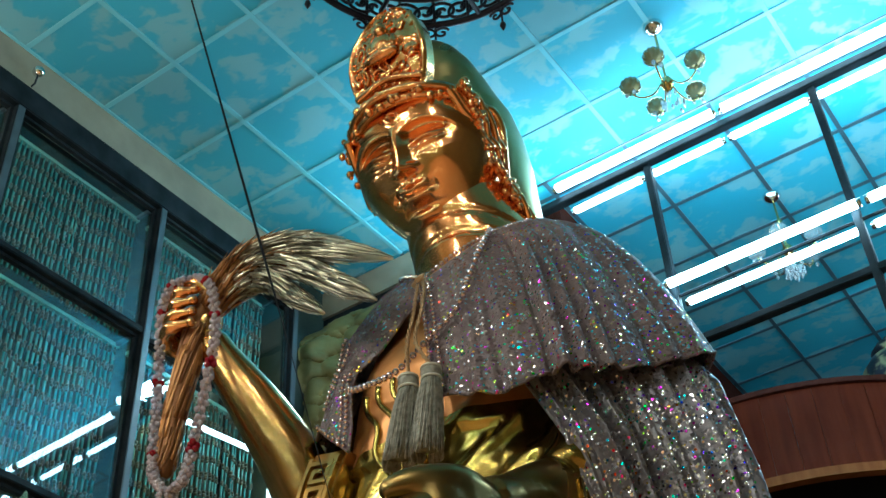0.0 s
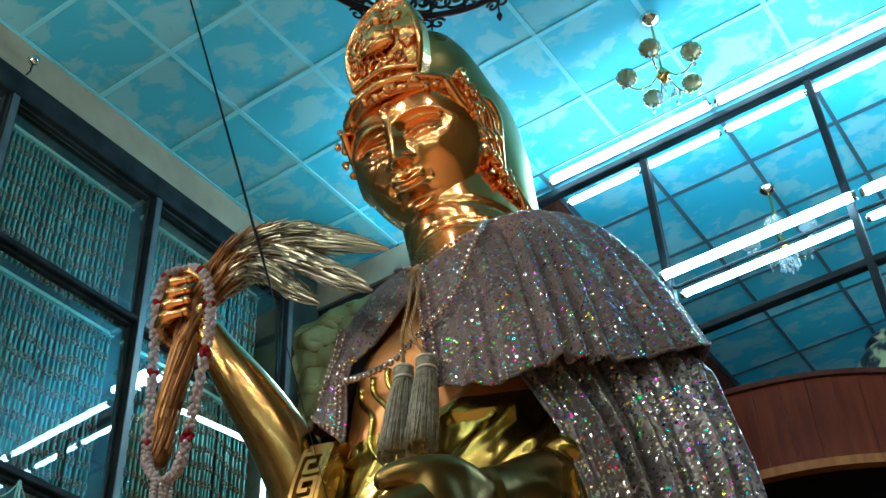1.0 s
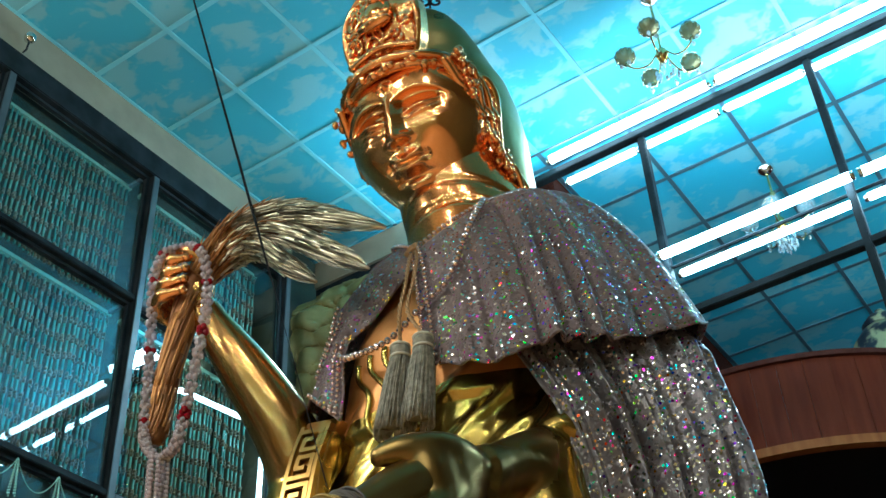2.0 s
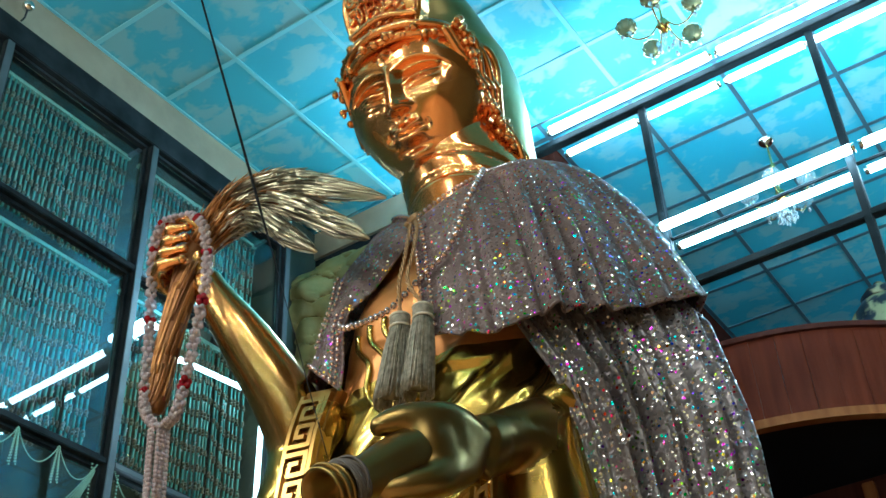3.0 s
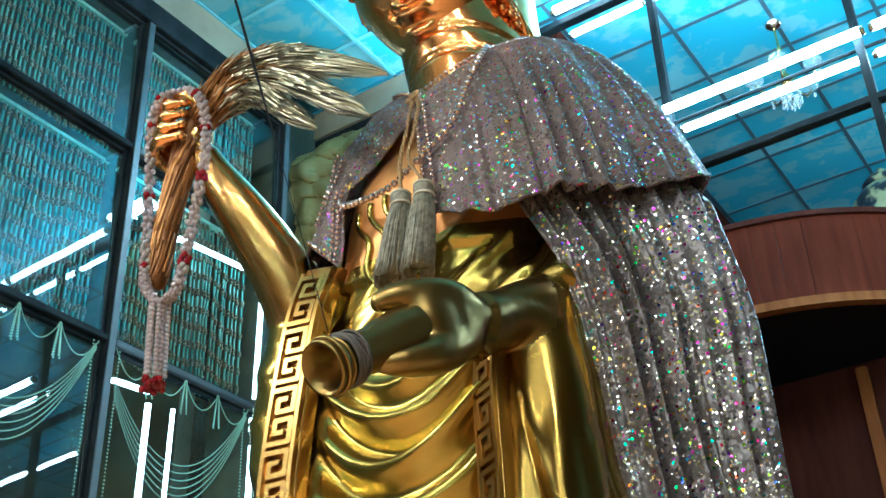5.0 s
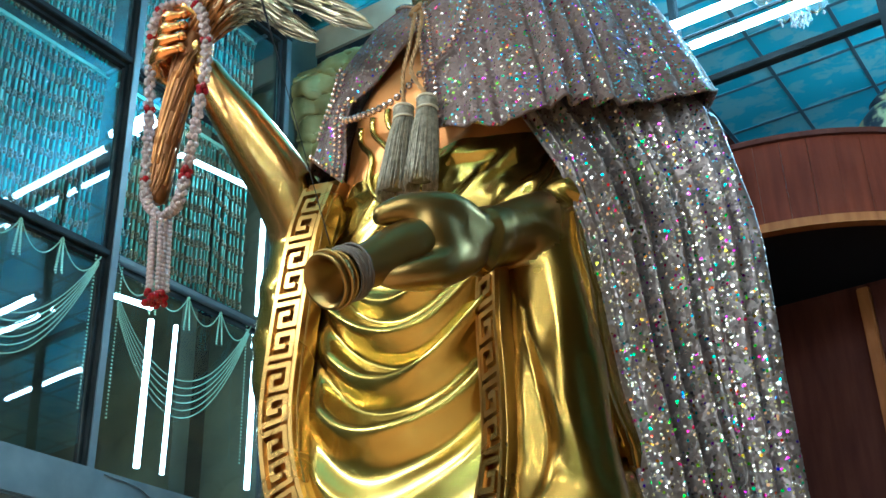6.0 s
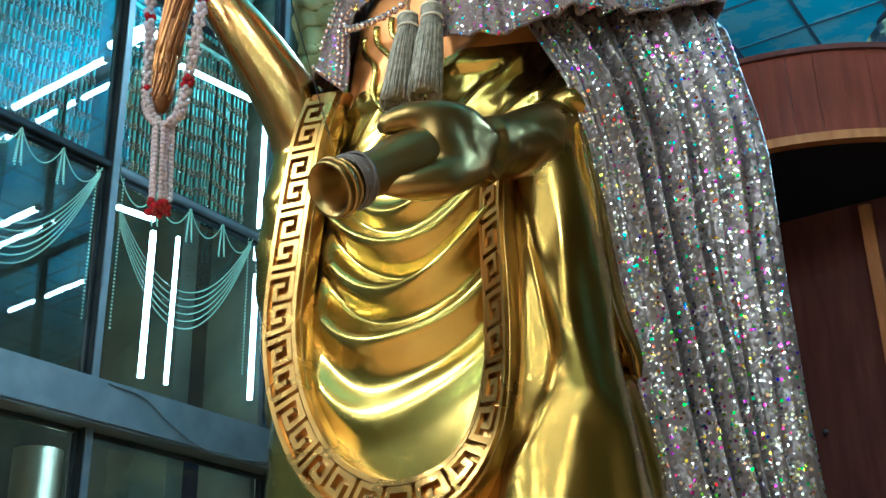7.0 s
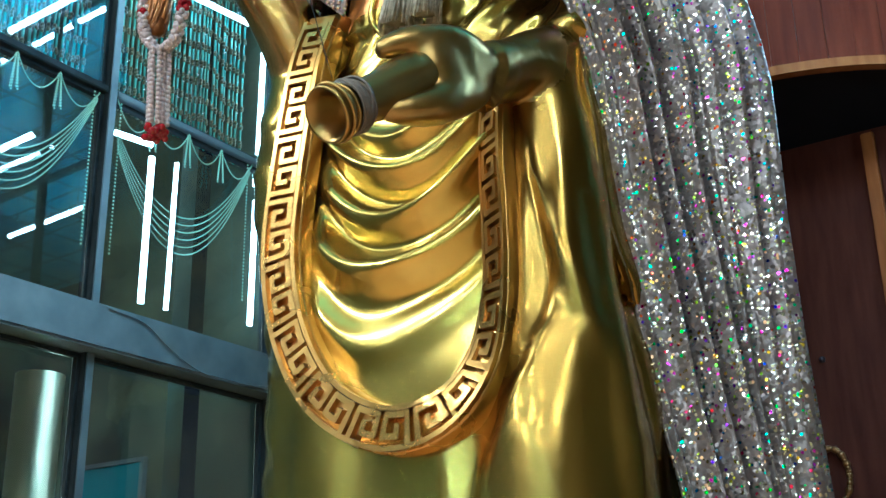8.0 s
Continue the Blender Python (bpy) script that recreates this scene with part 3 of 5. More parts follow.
def bodice():
    """Robe, torso, sleeves, arms, hands and the vase."""
    bm = bmesh.new()
    add_loft(bm, [(0.0, -0.03, 0.02, 0.74, 0.60, 2.6), (1.2, -0.04, 0.03, 0.66, 0.54, 2.8), (1.9, -0.06, 0.04, 0.62, 0.50, 3.0), (2.3, -0.08, 0.04, 0.60, 0.49, 3.2),
                  (2.7, -0.08, 0.03, 0.59, 0.47, 2.8), (3.05, -0.06, 0.02, 0.56, 0.44, 2.6), (3.4, -0.035, 0.03, 0.465, 0.38, 2.5), (3.75, 0.0, 0.05, 0.46, 0.34, 2.3),
                  (3.95, 0.0, 0.05, 0.42, 0.29, 2.1), (4.08, 0.0, 0.05, 0.31, 0.24, 2.0), (4.2, 0.0, 0.06, 0.18, 0.19, 2.0)])
    # neck
    add_tube(bm, [S(0.04, 0.04, 3.95), S(0.05, 0.015, 4.2), S(0.03, 0.05, 4.40), S(0.0, 0.12, 4.60)], [0.30, 0.268, 0.25, 0.225], 32)
    add_ball(bm, S(-0.08, 0.20, 3.74), 0.24, 32, 20, (1.25, 0.85, 1.05))
    # left thigh under the robe
    add_tube(bm, [S(0.38, 0.20, 2.8), S(0.42, 0.21, 2.45), S(0.455, 0.21, 2.15), S(0.45, 0.20, 1.9), S(0.46, 0.2, 0.0)], [0.07, 0.115, 0.135, 0.14, 0.16], 24)
    add_tube(bm, [S(0.34, 0.26, 2.75), S(0.36, 0.34, 2.3), S(0.36, 0.38, 1.8), S(0.34, 0.36, 0.0)], [0.14, 0.19, 0.23, 0.27], 24)
    add_tube(bm, [S(-0.36, 0.20, 2.6), S(-0.38, 0.26, 2.1), S(-0.38, 0.26, 0.0)], [0.18, 0.25, 0.28], 24)
    # shoulders and upper arms
    for side in (-1, 1):
        add_tube(bm, [S(0.22 * side, 0.03, 3.98), S(0.42 * side, 0.0, 3.86), S(0.48 * side, 0.02, 3.72)], [0.15, 0.15, 0.13], 24)
    add_tube(bm, [S(-0.48, 0.02, 3.80), S(-0.55, 0.08, 3.6), S(-0.60, 0.20, 3.47)], [0.13, 0.12, 0.11], 24)
    add_tube(bm, [S(0.46, 0.0, 3.80), S(0.46, 0.12, 3.5), S(0.42, 0.30, 3.20)], [0.13, 0.115, 0.095], 24)
    # right forearm, raised
    add_tube(bm, smooth_path([S(-0.60, 0.20, 3.42), S(-0.63, 0.31, 3.62), S(-0.71, 0.43, 3.83), S(-0.79, 0.52, 4.00), S(-0.835, 0.56, 4.10)], 12),
             [0.125, 0.125, 0.12, 0.117, 0.113, 0.107, 0.10, 0.092, 0.083, 0.075, 0.068, 0.066, 0.066], 24)
    # right hand, closed round the whisk
    palm = S(-0.865, 0.575, 4.185)
    add_ball(bm, palm, 0.085, 20, 14, (0.85, 0.8, 1.1))
    # left forearm, coming forward
    add_tube(bm, smooth_path([S(0.385, 0.30, 3.175), S(0.368, 0.41, 3.125), S(0.335, 0.53, 3.055), S(0.312, 0.64, 3.00), S(0.30, 0.73, 2.965)], 10),
             [0.094, 0.092, 0.089, 0.085, 0.081, 0.077, 0.075, 0.074, 0.076, 0.080, 0.084], 24)
    # flared mouth of the left sleeve
    add_tube(bm, [S(0.352 + 0.100 * math.cos(t), 0.33 - 0.02 * math.sin(t), 3.222 + 0.098 * math.sin(t)) for t in np.linspace(0, 2 * math.pi, 33)], 0.013, 12, caps=False)
    add_tube(bm, [S(0.36, 0.22, 3.25), S(0.354, 0.32, 3.222)], [0.075, 0.094], 28)
    # left hand round the vase
    add_ball(bm, S(0.305, 0.745, 2.948), 0.106, 24, 16, (0.62, 1.1, 1.0))
    add_tube(bm, smooth_path([S(0.335, 0.66, 3.02), S(0.325, 0.75, 3.028), S(0.275, 0.84, 3.012), S(0.232, 0.89, 2.992), S(0.205, 0.915, 2.965)], 14),
             [0.056, 0.056, 0.055, 0.054, 0.053, 0.051, 0.049, 0.047, 0.044, 0.041, 0.038, 0.035, 0.032, 0.028, 0.022], 18)
    for k in range(3):
        add_tube(bm, smooth_path([S(0.312, 0.61 + 0.03 * k, 2.985 - 0.01 * k), S(0.328, 0.70 + 0.04 * k, 2.905 - 0.022 * k), S(0.30, 0.76 + 0.05 * k, 2.852 - 0.018 * k), S(0.252, 0.815 + 0.05 * k, 2.825 - 0.014 * k), S(0.20, 0.84 + 0.05 * k, 2.84 - 0.012 * k)], 16),
                 [0.058 - 0.0022 * q for q in range(17)], 18)
    add_tube(bm, [S(0.35, 0.33, 3.06), S(0.37, 0.35, 2.6), S(0.385, 0.37, 2.2), S(0.38, 0.38, 1.7)], [0.10, 0.135, 0.16, 0.18], 24)
    # sleeve that hangs from the left forearm and widens into the robe
    add_tube(bm, smooth_path([S(0.39, 0.28, 3.18), S(0.40, 0.30, 3.0), S(0.395, 0.315, 2.75), S(0.40, 0.325, 2.4), S(0.43, 0.33, 2.0), S(0.44, 0.33, 1.2)], 14),
             [0.09, 0.09, 0.09, 0.095, 0.10, 0.105, 0.115, 0.125, 0.135, 0.145, 0.155, 0.17, 0.18, 0.19, 0.20], 28)
    # sleeve that hangs from the right elbow
    add_tube(bm, smooth_path([S(-0.60, 0.20, 3.50), S(-0.62, 0.24, 3.2), S(-0.62, 0.22, 2.8), S(-0.58, 0.2, 2.4), S(-0.54, 0.18, 2.0)], 14),
             [0.12, 0.13, 0.135, 0.14, 0.14, 0.14, 0.14, 0.135, 0.13, 0.13, 0.125, 0.12, 0.12, 0.11, 0.10], 24)
    me = remeshed(bm, 0.013, 14)
    return me


# the U-shaped edge of the apron: left, front and height, from the right hip round to the left hip
APRON = [(-0.40, 0.385, 3.55), (-0.418, 0.43, 3.40), (-0.43, 0.455, 3.25), (-0.445, 0.49, 2.95), (-0.442, 0.515, 2.68), (-0.37, 0.54, 2.43), (-0.225, 0.565, 2.225), (-0.02, 0.585, 2.115), (0.165, 0.59, 2.13),
         (0.258, 0.545, 2.255), (0.287, 0.515, 2.442), (0.283, 0.50, 2.628), (0.272, 0.488, 2.815), (0.267, 0.468, 2.975), (0.275, 0.44, 3.08)]
SLEEVE_EDGE = [(0.485, 0.20, 2.42), (0.500, 0.255, 2.48), (0.490, 0.285, 2.54), (0.467, 0.295, 2.66), (0.455, 0.30, 2.84), (0.447, 0.30, 3.05), (0.435, 0.29, 3.24)]


def carve_robe(me):
    co = verts_of(me)
    no = np.empty(len(co) * 3)
    me.vertices.foreach_get("normal", no)
    no = no.reshape(-1, 3)
    lx, f, z = co[:, 0] - XC, YC - co[:, 1], co[:, 2]
    front = np.clip(-no[:, 1] * 1.4 - 0.1, 0, 1) * (f < 0.75)
    # hollow of the apron, inside the U
    cx = -0.06
    wide = np.interp(z, [2.10, 2.22, 2.42, 2.7, 3.0, 3.5], [0.05, 0.26, 0.38, 0.40, 0.39, 0.36])
    inside = np.clip((wide - np.abs(lx - cx)) / 0.06, 0, 1) * np.clip((z - 2.08) / 0.06, 0, 1) * (z < 3.45)
    push = np.zeros(len(co))
    # swagged folds, drooping to the right of the statue and rising to its left
    dx = lx + 0.06
    q = z - np.where(dx > 0, 1.75, 2.3) * dx ** 2 + 0.012 * np.sin(lx * 11 + z * 7)
    for level, amp, sig in ((2.36, 0.020, 0.050), (2.46, -0.014, 0.035), (2.56, 0.046, 0.044), (2.640, -0.034, 0.030), (2.73, 0.050, 0.038), (2.798, -0.036, 0.026), (2.89, 0.044, 0.030),
                            (2.945, -0.030, 0.020), (3.01, 0.030, 0.022)):
        push += amp * (1 + 0.45 * np.sin(lx * 7 + level * 23)) * gauss(q - level, sig) * inside * front * np.clip((0.37 - np.abs(dx - 0.03)) / 0.10, 0, 1)
    push += -0.02 * inside * front
    # long folds on thigh and sides
    out = np.clip(1 - inside, 0, 1)
    ang = np.arctan2(lx + 0.04, f)
    fold = np.sin(ang * 9 + 0.6 * np.sin(z * 1.9)) * 0.5 + np.sin(ang * 17 + z * 0.9) * 0.3
    push += 0.006 * fold * out * np.clip((2.9 - z) / 0.8, 0, 1)
    # overlapping layers of cloth from hip to knee
    for zs, xs, amp in (([1.6, 2.056, 2.224, 2.411, 2.574, 2.775, 3.0], [0.60, 0.575, 0.545, 0.476, 0.419, 0.377, 0.35], 0.034), ([1.6, 2.0, 2.14, 2.24, 2.36, 2.5], [0.16, 0.25, 0.31, 0.375, 0.42, 0.44], 0.020)):
        line = np.array([float(v) for v in np.interp(z, zs, xs)])
        dd = lx - line
        rise = 0.5 + 0.5 * np.tanh(dd / 0.022)
        push += amp * (rise * np.exp(-np.clip(dd, 0, 1) / 0.12) - 0.4 * (1 - rise) * np.exp(np.clip(dd, -1, 0) / 0.08)) * out * front * np.clip((3.0 - z) / 0.3, 0, 1)
    # creases of the hanging left sleeve
    hang = np.clip((lx - 0.30) / 0.06, 0, 1) * np.clip((3.12 - z) / 0.12, 0, 1) * np.clip((z - 1.9) / 0.5, 0, 1) * (f > 0.12) * (f < 0.56)
    push += hang * (0.008 * np.sin(ang * 15 + 1.2 * np.sin(z * 4.1) + 0.7) + 0.004 * np.sin(ang * 31 - z * 2.4))
    # gathered cloth over the stomach
    g2 = gauss(z - 3.40, 0.15) * front * (np.abs(lx) < 0.42)
    push += (0.011 * np.sin((z - 0.95 * lx) * 34 + 0.8 * np.sin(lx * 9)) + 0.004 * np.sin((z - 0.8 * lx) * 71)) * g2
    # slow unevenness of the cast
    low = np.array([noise.noise(Vector((p[0] * 4.5, p[1] * 4.5, p[2] * 1.9))) + 0.25 * noise.noise(Vector((p[0] * 8, p[1] * 8, p[2] * 3.1 + 5))) for p in co])
    push += 0.022 * low * out * (z < 3.1) * (f < 0.62)
    # drapery on forearm sleeves
    push += 0.004 * np.sin(z * 34 + lx * 22 + 2 * np.sin(lx * 9)) * (lx < -0.5) * (z < 3.5) * np.clip((3.55 - z) / 0.3, 0, 1)
    # neck rings
    ring = (np.hypot(lx - 0.04, f - 0.02) < 0.33) * (z > 4.18)
    push += -0.010 * (gauss(z - 0.35 * f - 4.235, 0.010) + gauss(z - 0.35 * f - 4.325, 0.010)) * ring
    co += no * push[:, None]
    me.vertices.foreach_set("co", co.ravel())
    me.update()


def turned(tilt, lean):
    """Left, front and up of a head bowed by tilt and leaning to its side, in degrees."""
    m = Matrix.Rotation(radians(3.0), 3, "Z") @ Matrix.Rotation(radians(tilt), 3, "X") @ Matrix.Rotation(radians(lean), 3, Vector((0, -1, 0)))
    return m @ Vector((1, 0, 0)), m @ Vector((0, -1, 0)), m @ Vector((0, 0, 1))


HEAD = S(-0.028, 0.235, 4.783)
H_L, H_F, H_U = turned(28.0, 1.5)
C_L, C_F, C_U = turned(18.0, -4.0)


def H(u, v, w):
    """Head coordinates: to its left, to its front, up."""
    return HEAD + H_L * u * 1.045 + H_F * v * 0.975 + H_U * w * 0.96


def step(x, s):
    return 1 / (1 + np.exp(-np.clip(x / s, -40, 40)))


def face_front(u, w):
    """How far the face stands forward, for arrays of side and height."""
    a = np.abs(u)
    d = np.zeros_like(u)
    # brow: a fine high arch, the socket falling back beneath it
    arch = 0.094 - 4.4 * (a - 0.092) ** 2
    span = np.clip((a - 0.014) / 0.026, 0, 1) * np.clip((0.228 - a) / 0.06, 0, 1)
    d -= 0.036 * step(arch - w, 0.0040) * span * np.clip((w + 0.050) / 0.12, 0, 1)
    d += 0.010 * gauss(w - arch - 0.004, 0.007) * span
    # nose: straight ridge widening to the tip, wings, nostrils
    t = np.clip((0.080 - w) / 0.168, 0, 1)
    ridge = (0.017 + 0.056 * t ** 1.3) * step(0.098 - w, 0.012) * step(w + 0.101, 0.005)
    d += ridge * gauss(u, 0.017 + 0.013 * t)
    d += 0.026 * gauss(a - 0.037, 0.016) * gauss(w + 0.083, 0.016)
    d -= 0.014 * gauss(a - 0.019, 0.011) * gauss(w + 0.108, 0.008)
    # heavy lids, nearly closed
    d += 0.029 * gauss(a - 0.106, 0.056) * gauss(w - 0.014, 0.027)
    slit = w - (0.002 + 0.10 * (a - 0.106))
    inside = np.clip(1 - ((a - 0.108) / 0.070) ** 2, 0, 1)
    d -= 0.015 * gauss(slit, 0.0055) * inside ** 0.6
    d += 0.007 * gauss(slit - 0.013, 0.006) * inside ** 0.5
    d += 0.005 * gauss(slit + 0.013, 0.006) * inside ** 0.5
    d -= 0.006 * gauss(slit - 0.034, 0.007) * inside ** 0.5
    # small full mouth with deep corners
    lip = np.clip(1 - (a / 0.068) ** 2, 0, 1)
    curve = 2.3 * a ** 2
    d += 0.018 * gauss(w + 0.165 - curve + 0.008 * gauss(u, 0.012), 0.014) * lip ** 0.6
    d += 0.022 * gauss(w + 0.205 - curve, 0.016) * lip ** 0.8
    d -= 0.018 * gauss(w + 0.186 - curve, 0.006) * lip ** 0.35
    d -= 0.016 * gauss(a - 0.076, 0.016) * gauss(w + 0.174, 0.020)
    d -= 0.007 * gauss(u, 0.011) * gauss(w + 0.134, 0.020)
    d -= 0.014 * gauss(u, 0.06) * gauss(w + 0.242, 0.014)
    d += 0.018 * gauss(u, 0.10) * gauss(w + 0.185, 0.06)
    # chin, round cheeks, the mark on the brow
    d += 0.036 * gauss(u, 0.058) * gauss(w + 0.285, 0.036)
    d += 0.016 * gauss(a - 0.150, 0.065) * gauss(w + 0.090, 0.075)
    ring = np.hypot(u, w - 0.150)
    d += 0.032 * gauss(ring, 0.016) - 0.009 * gauss(ring - 0.020, 0.005) + 0.005 * gauss(ring - 0.029, 0.005)
    return d


def add_grid(bm, pts, mat=0, closed=False):
    rows = [[bm.verts.new(p) for p in row] for row in pts]
    for a, b in zip(rows, rows[1:]):
        n = len(a)
        for k in range(n if closed else n - 1):
            fc = bm.faces.new((a[k], a[(k + 1) % n], b[(k + 1) % n], b[k]))
            fc.material_index, fc.smooth = mat, True
    return rows


def add_head(bm):
    A, B, C = 0.285, 0.285, 0.345
    nu, nv = 300, 210
    th = np.linspace(0, 2 * np.pi, nu, endpoint=False)
    ph = np.linspace(-np.pi / 2 + 0.004, np.pi / 2 - 0.004, nv)
    T, P = np.meshgrid(th, ph)
    w = np.where(P > 0, C, 0.385) * np.sin(P)
    # a jaw that narrows, a broad brow
    ring = np.cos(P) ** 0.86
    narrow = 1 - 0.24 * np.clip(-w / 0.385, 0, 1) ** 1.5
    sq = (np.abs(np.sin(T)) ** 2.35 + np.abs(np.cos(T)) ** 2.35) ** (-1 / 2.35)
    u = A * ring * narrow * np.sin(T) * sq
    v = B * np.where((P < 0) & (np.cos(T) > 0), np.cos(P) ** 0.62, ring) * np.cos(T) * sq
    frontal = np.clip(np.cos(T) * 2.2, 0, 1) * np.clip(np.cos(P) * 3, 0, 1)
    v = v + face_front(u, w) * frontal
    pts = [[H(float(u[i, j]), float(v[i, j]), float(w[i, j])) for j in range(nu)] for i in range(nv)]
    add_grid(bm, pts, closed=True)
    # ear with a long lobe, the other under the hair
    for s in (1,):
        add_tube(bm, smooth_path([H(s * 0.25, 0.02, 0.08), H(s * 0.285, 0.0, 0.10), H(s * 0.295, -0.03, 0.02), H(s * 0.275, 0.01, -0.12), H(s * 0.262, 0.04, -0.22), H(s * 0.25, 0.05, -0.13),
                                  H(s * 0.262, 0.03, -0.02)], 20), 0.018, 8)


def add_hair(bm, rng):
    # smooth hood of hair and veil, from the topknot down to the shoulders
    add_loft(bm, [(4.02, 0, -0.16, 0.29, 0.20), (4.25, 0, -0.12, 0.275, 0.20), (4.45, 0, -0.06, 0.265, 0.22), (4.65, 0, -0.02, 0.262, 0.255), (4.85, 0, 0.0, 0.255, 0.275),
                  (5.0, 0, 0.02, 0.24, 0.27), (5.10, 0, 0.05, 0.225, 0.25), (5.18, 0, 0.09, 0.195, 0.21), (5.26, 0, 0.135, 0.172, 0.178), (5.34, 0, 0.17, 0.142, 0.148), (5.41, 0, 0.20, 0.10, 0.11), (5.45, 0, 0.22, 0.06, 0.07),
                  (5.47, 0, 0.23, 0.015, 0.02)], 56, 0.012, mat=5)
    # hair rolls over the brow
    for k in range(2):
        pts = []
        for i in range(41):
            a = radians(-100 + 200 * i / 40)
            pts.append(H(0.268 * math.sin(a), 0.265 * math.cos(a) - 0.005 + 0.02 * k, 0.212 + 0.035 * k - 0.235 * (1 - math.cos(a)) * 0.55))
        add_tube(bm, pts, 0.020 - 0.004 * k, 10)
    # wavy locks between brow and cheek
    for s in (-1, 1):
        for k in range(3):
            pts = [H(s * (0.225 + 0.045 * t + 0.008 * k), 0.205 - 0.13 * t - 0.035 * k, 0.175 - 0.27 * t + 0.010 * math.sin(14 * t + k)) for t in np.linspace(0, 1, 14)]
            add_tube(bm, pts, 0.016, 8)


CROWN = H(0.018, 0.185, 0.245)


def add_crown(bm, rng):
    # leaf-shaped front plate, leaning forward, with a raised rim
    def plate(s, t):
        """s across -1..1, t up 0..1"""
        half = 0.178 * (math.sin(math.pi * (0.22 + 0.78 * t)) ** 0.5 if t < 1 else 0.0)
        half = max(half, 0.004)
        u = s * half
        return CROWN + C_L * u + C_F * (0.04 + 0.05 * math.sin(math.pi * t) - 0.7 * u * u - 0.085 * t) + C_U * 0.43 * t
    n, m = 40, 50
    front, back = [], []
    for j in range(m + 1):
        t = j / m
        row, brow = [], []
        for i in range(n + 1):
            s = -1 + 2 * i / n
            p = plate(s, t)
            rim = math.exp(-((abs(s) - 0.93) / 0.06) ** 2) + math.exp(-((t - 0.95) / 0.03) ** 2)
            lump = 0.010 * noise.noise(Vector((s * 4.2, t * 8, 3.1))) + 0.005 * noise.noise(Vector((s * 9, t * 17, 7.7)))
            row.append(p + C_F * (0.020 * min(rim, 1) + lump * (abs(s) < 0.88)))
            brow.append(p - C_F * 0.05)
        front.append(row)
        back.append(brow)
    add_grid(bm, front)
    add_grid(bm, back[::-1])
    side = [r[0] for r in front] + [r[-1] for r in front[::-1]]
    side_b = [r[0] for r in back] + [r[-1] for r in back[::-1]]
    add_grid(bm, [side, side_b])
    # seated small figure in relief: plain lumps
    def lump(u, t, r, sc, lift=0.02):
        p = plate(u / 0.185, t)
        add_ball(bm, p + C_F * lift, r, 14, 10, sc)
    lump(0.0, 0.66, 0.030, (1, 1, 1.15), 0.028)
    lump(0.0, 0.735, 0.014, (1, 1, 1), 0.028)
    lump(0.0, 0.50, 0.048, (1.0, 0.6, 1.25), 0.02)
    lump(0.0, 0.36, 0.040, (2.0, 0.7, 0.6), 0.03)
    for s in (-1, 1):
        lump(0.055 * s, 0.50, 0.020, (0.9, 0.8, 2.0), 0.02)
        lump(0.035 * s, 0.42, 0.018, (1.6, 0.8, 0.8), 0.035)
    # flames and scrolls round it
    for i in range(46):
        s, t = rng.uniform(-0.86, 0.86), rng.uniform(0.10, 0.93)
        if (s * 0.185 / 0.085) ** 2 + ((t - 0.52) / 0.26) ** 2 < 1:
            continue
        add_ball(bm, plate(s, t) + C_F * 0.004, rng.uniform(0.009, 0.018), 10, 8, (rng.uniform(0.8, 1.6), 0.45, rng.uniform(0.8, 1.8)))
    for i in range(14):
        s, t = rng.uniform(-0.7, 0.7), rng.uniform(0.15, 0.88)
        r = rng.uniform(0.06, 0.12)
        pts = [plate(s + r * 2.2 * math.cos(a + i), t + r * math.sin(a + i)) + C_F * 0.010 for a in np.linspace(0, 4, 12)]
        add_tube(bm, pts, 0.007, 6)
    pts = [plate(s, 0.10 + 0.03 * math.cos(3.1 * s)) + C_F * 0.02 for s in np.linspace(-0.96, 0.96, 24)]
    add_tube(bm, pts, 0.014, 8)
    # flowers, scrolls and beads over band and temples
    for i in range(64):
        a = radians(rng.uniform(-112, 112))
        w = rng.uniform(0.202, 0.262) - 0.235 * (1 - math.cos(a)) * 0.55
        p = H(0.272 * math.sin(a), 0.28 * math.cos(a), w)
        add_ball(bm, p, rng.uniform(0.010, 0.022), 8, 6, (1, 1, rng.uniform(0.7, 1.3)))
    for s in (-1, 1):
        for i in range(110 if s > 0 else 16):
            t = rng.random() * (1.0 if s > 0 else 0.42)
            p = H(s * (0.268 + 0.014 * math.sin(t * 9) + rng.uniform(-0.015, 0.012)), 0.150 - 0.13 * t + rng.uniform(-0.028, 0.028), 0.20 - 0.55 * t)
            add_ball(bm, p, rng.uniform(0.007, 0.017), 8, 6, (1, rng.uniform(0.8, 1.5), rng.uniform(0.8, 1.6)))
        for i in range(26 if s > 0 else 0):
            a = rng.uniform(0, 6.28)
            r = 0.045 * math.sqrt(rng.random())
            add_ball(bm, H(s * (0.255 + rng.uniform(0, 0.03)), 0.055 + r * math.cos(a), -0.245 + r * math.sin(a)), rng.uniform(0.010, 0.018), 8, 6)
        # scroll ribbons hanging past the ear
        for k in range(2 if s > 0 else 0):
            pts = [H(s * (0.275 + 0.02 * math.sin(8 * t + k)), 0.075 - 0.10 * t + 0.035 * k, 0.14 - 0.56 * t) for t in np.linspace(0, 1, 16)]
            add_tube(bm, pts, 0.013, 6)


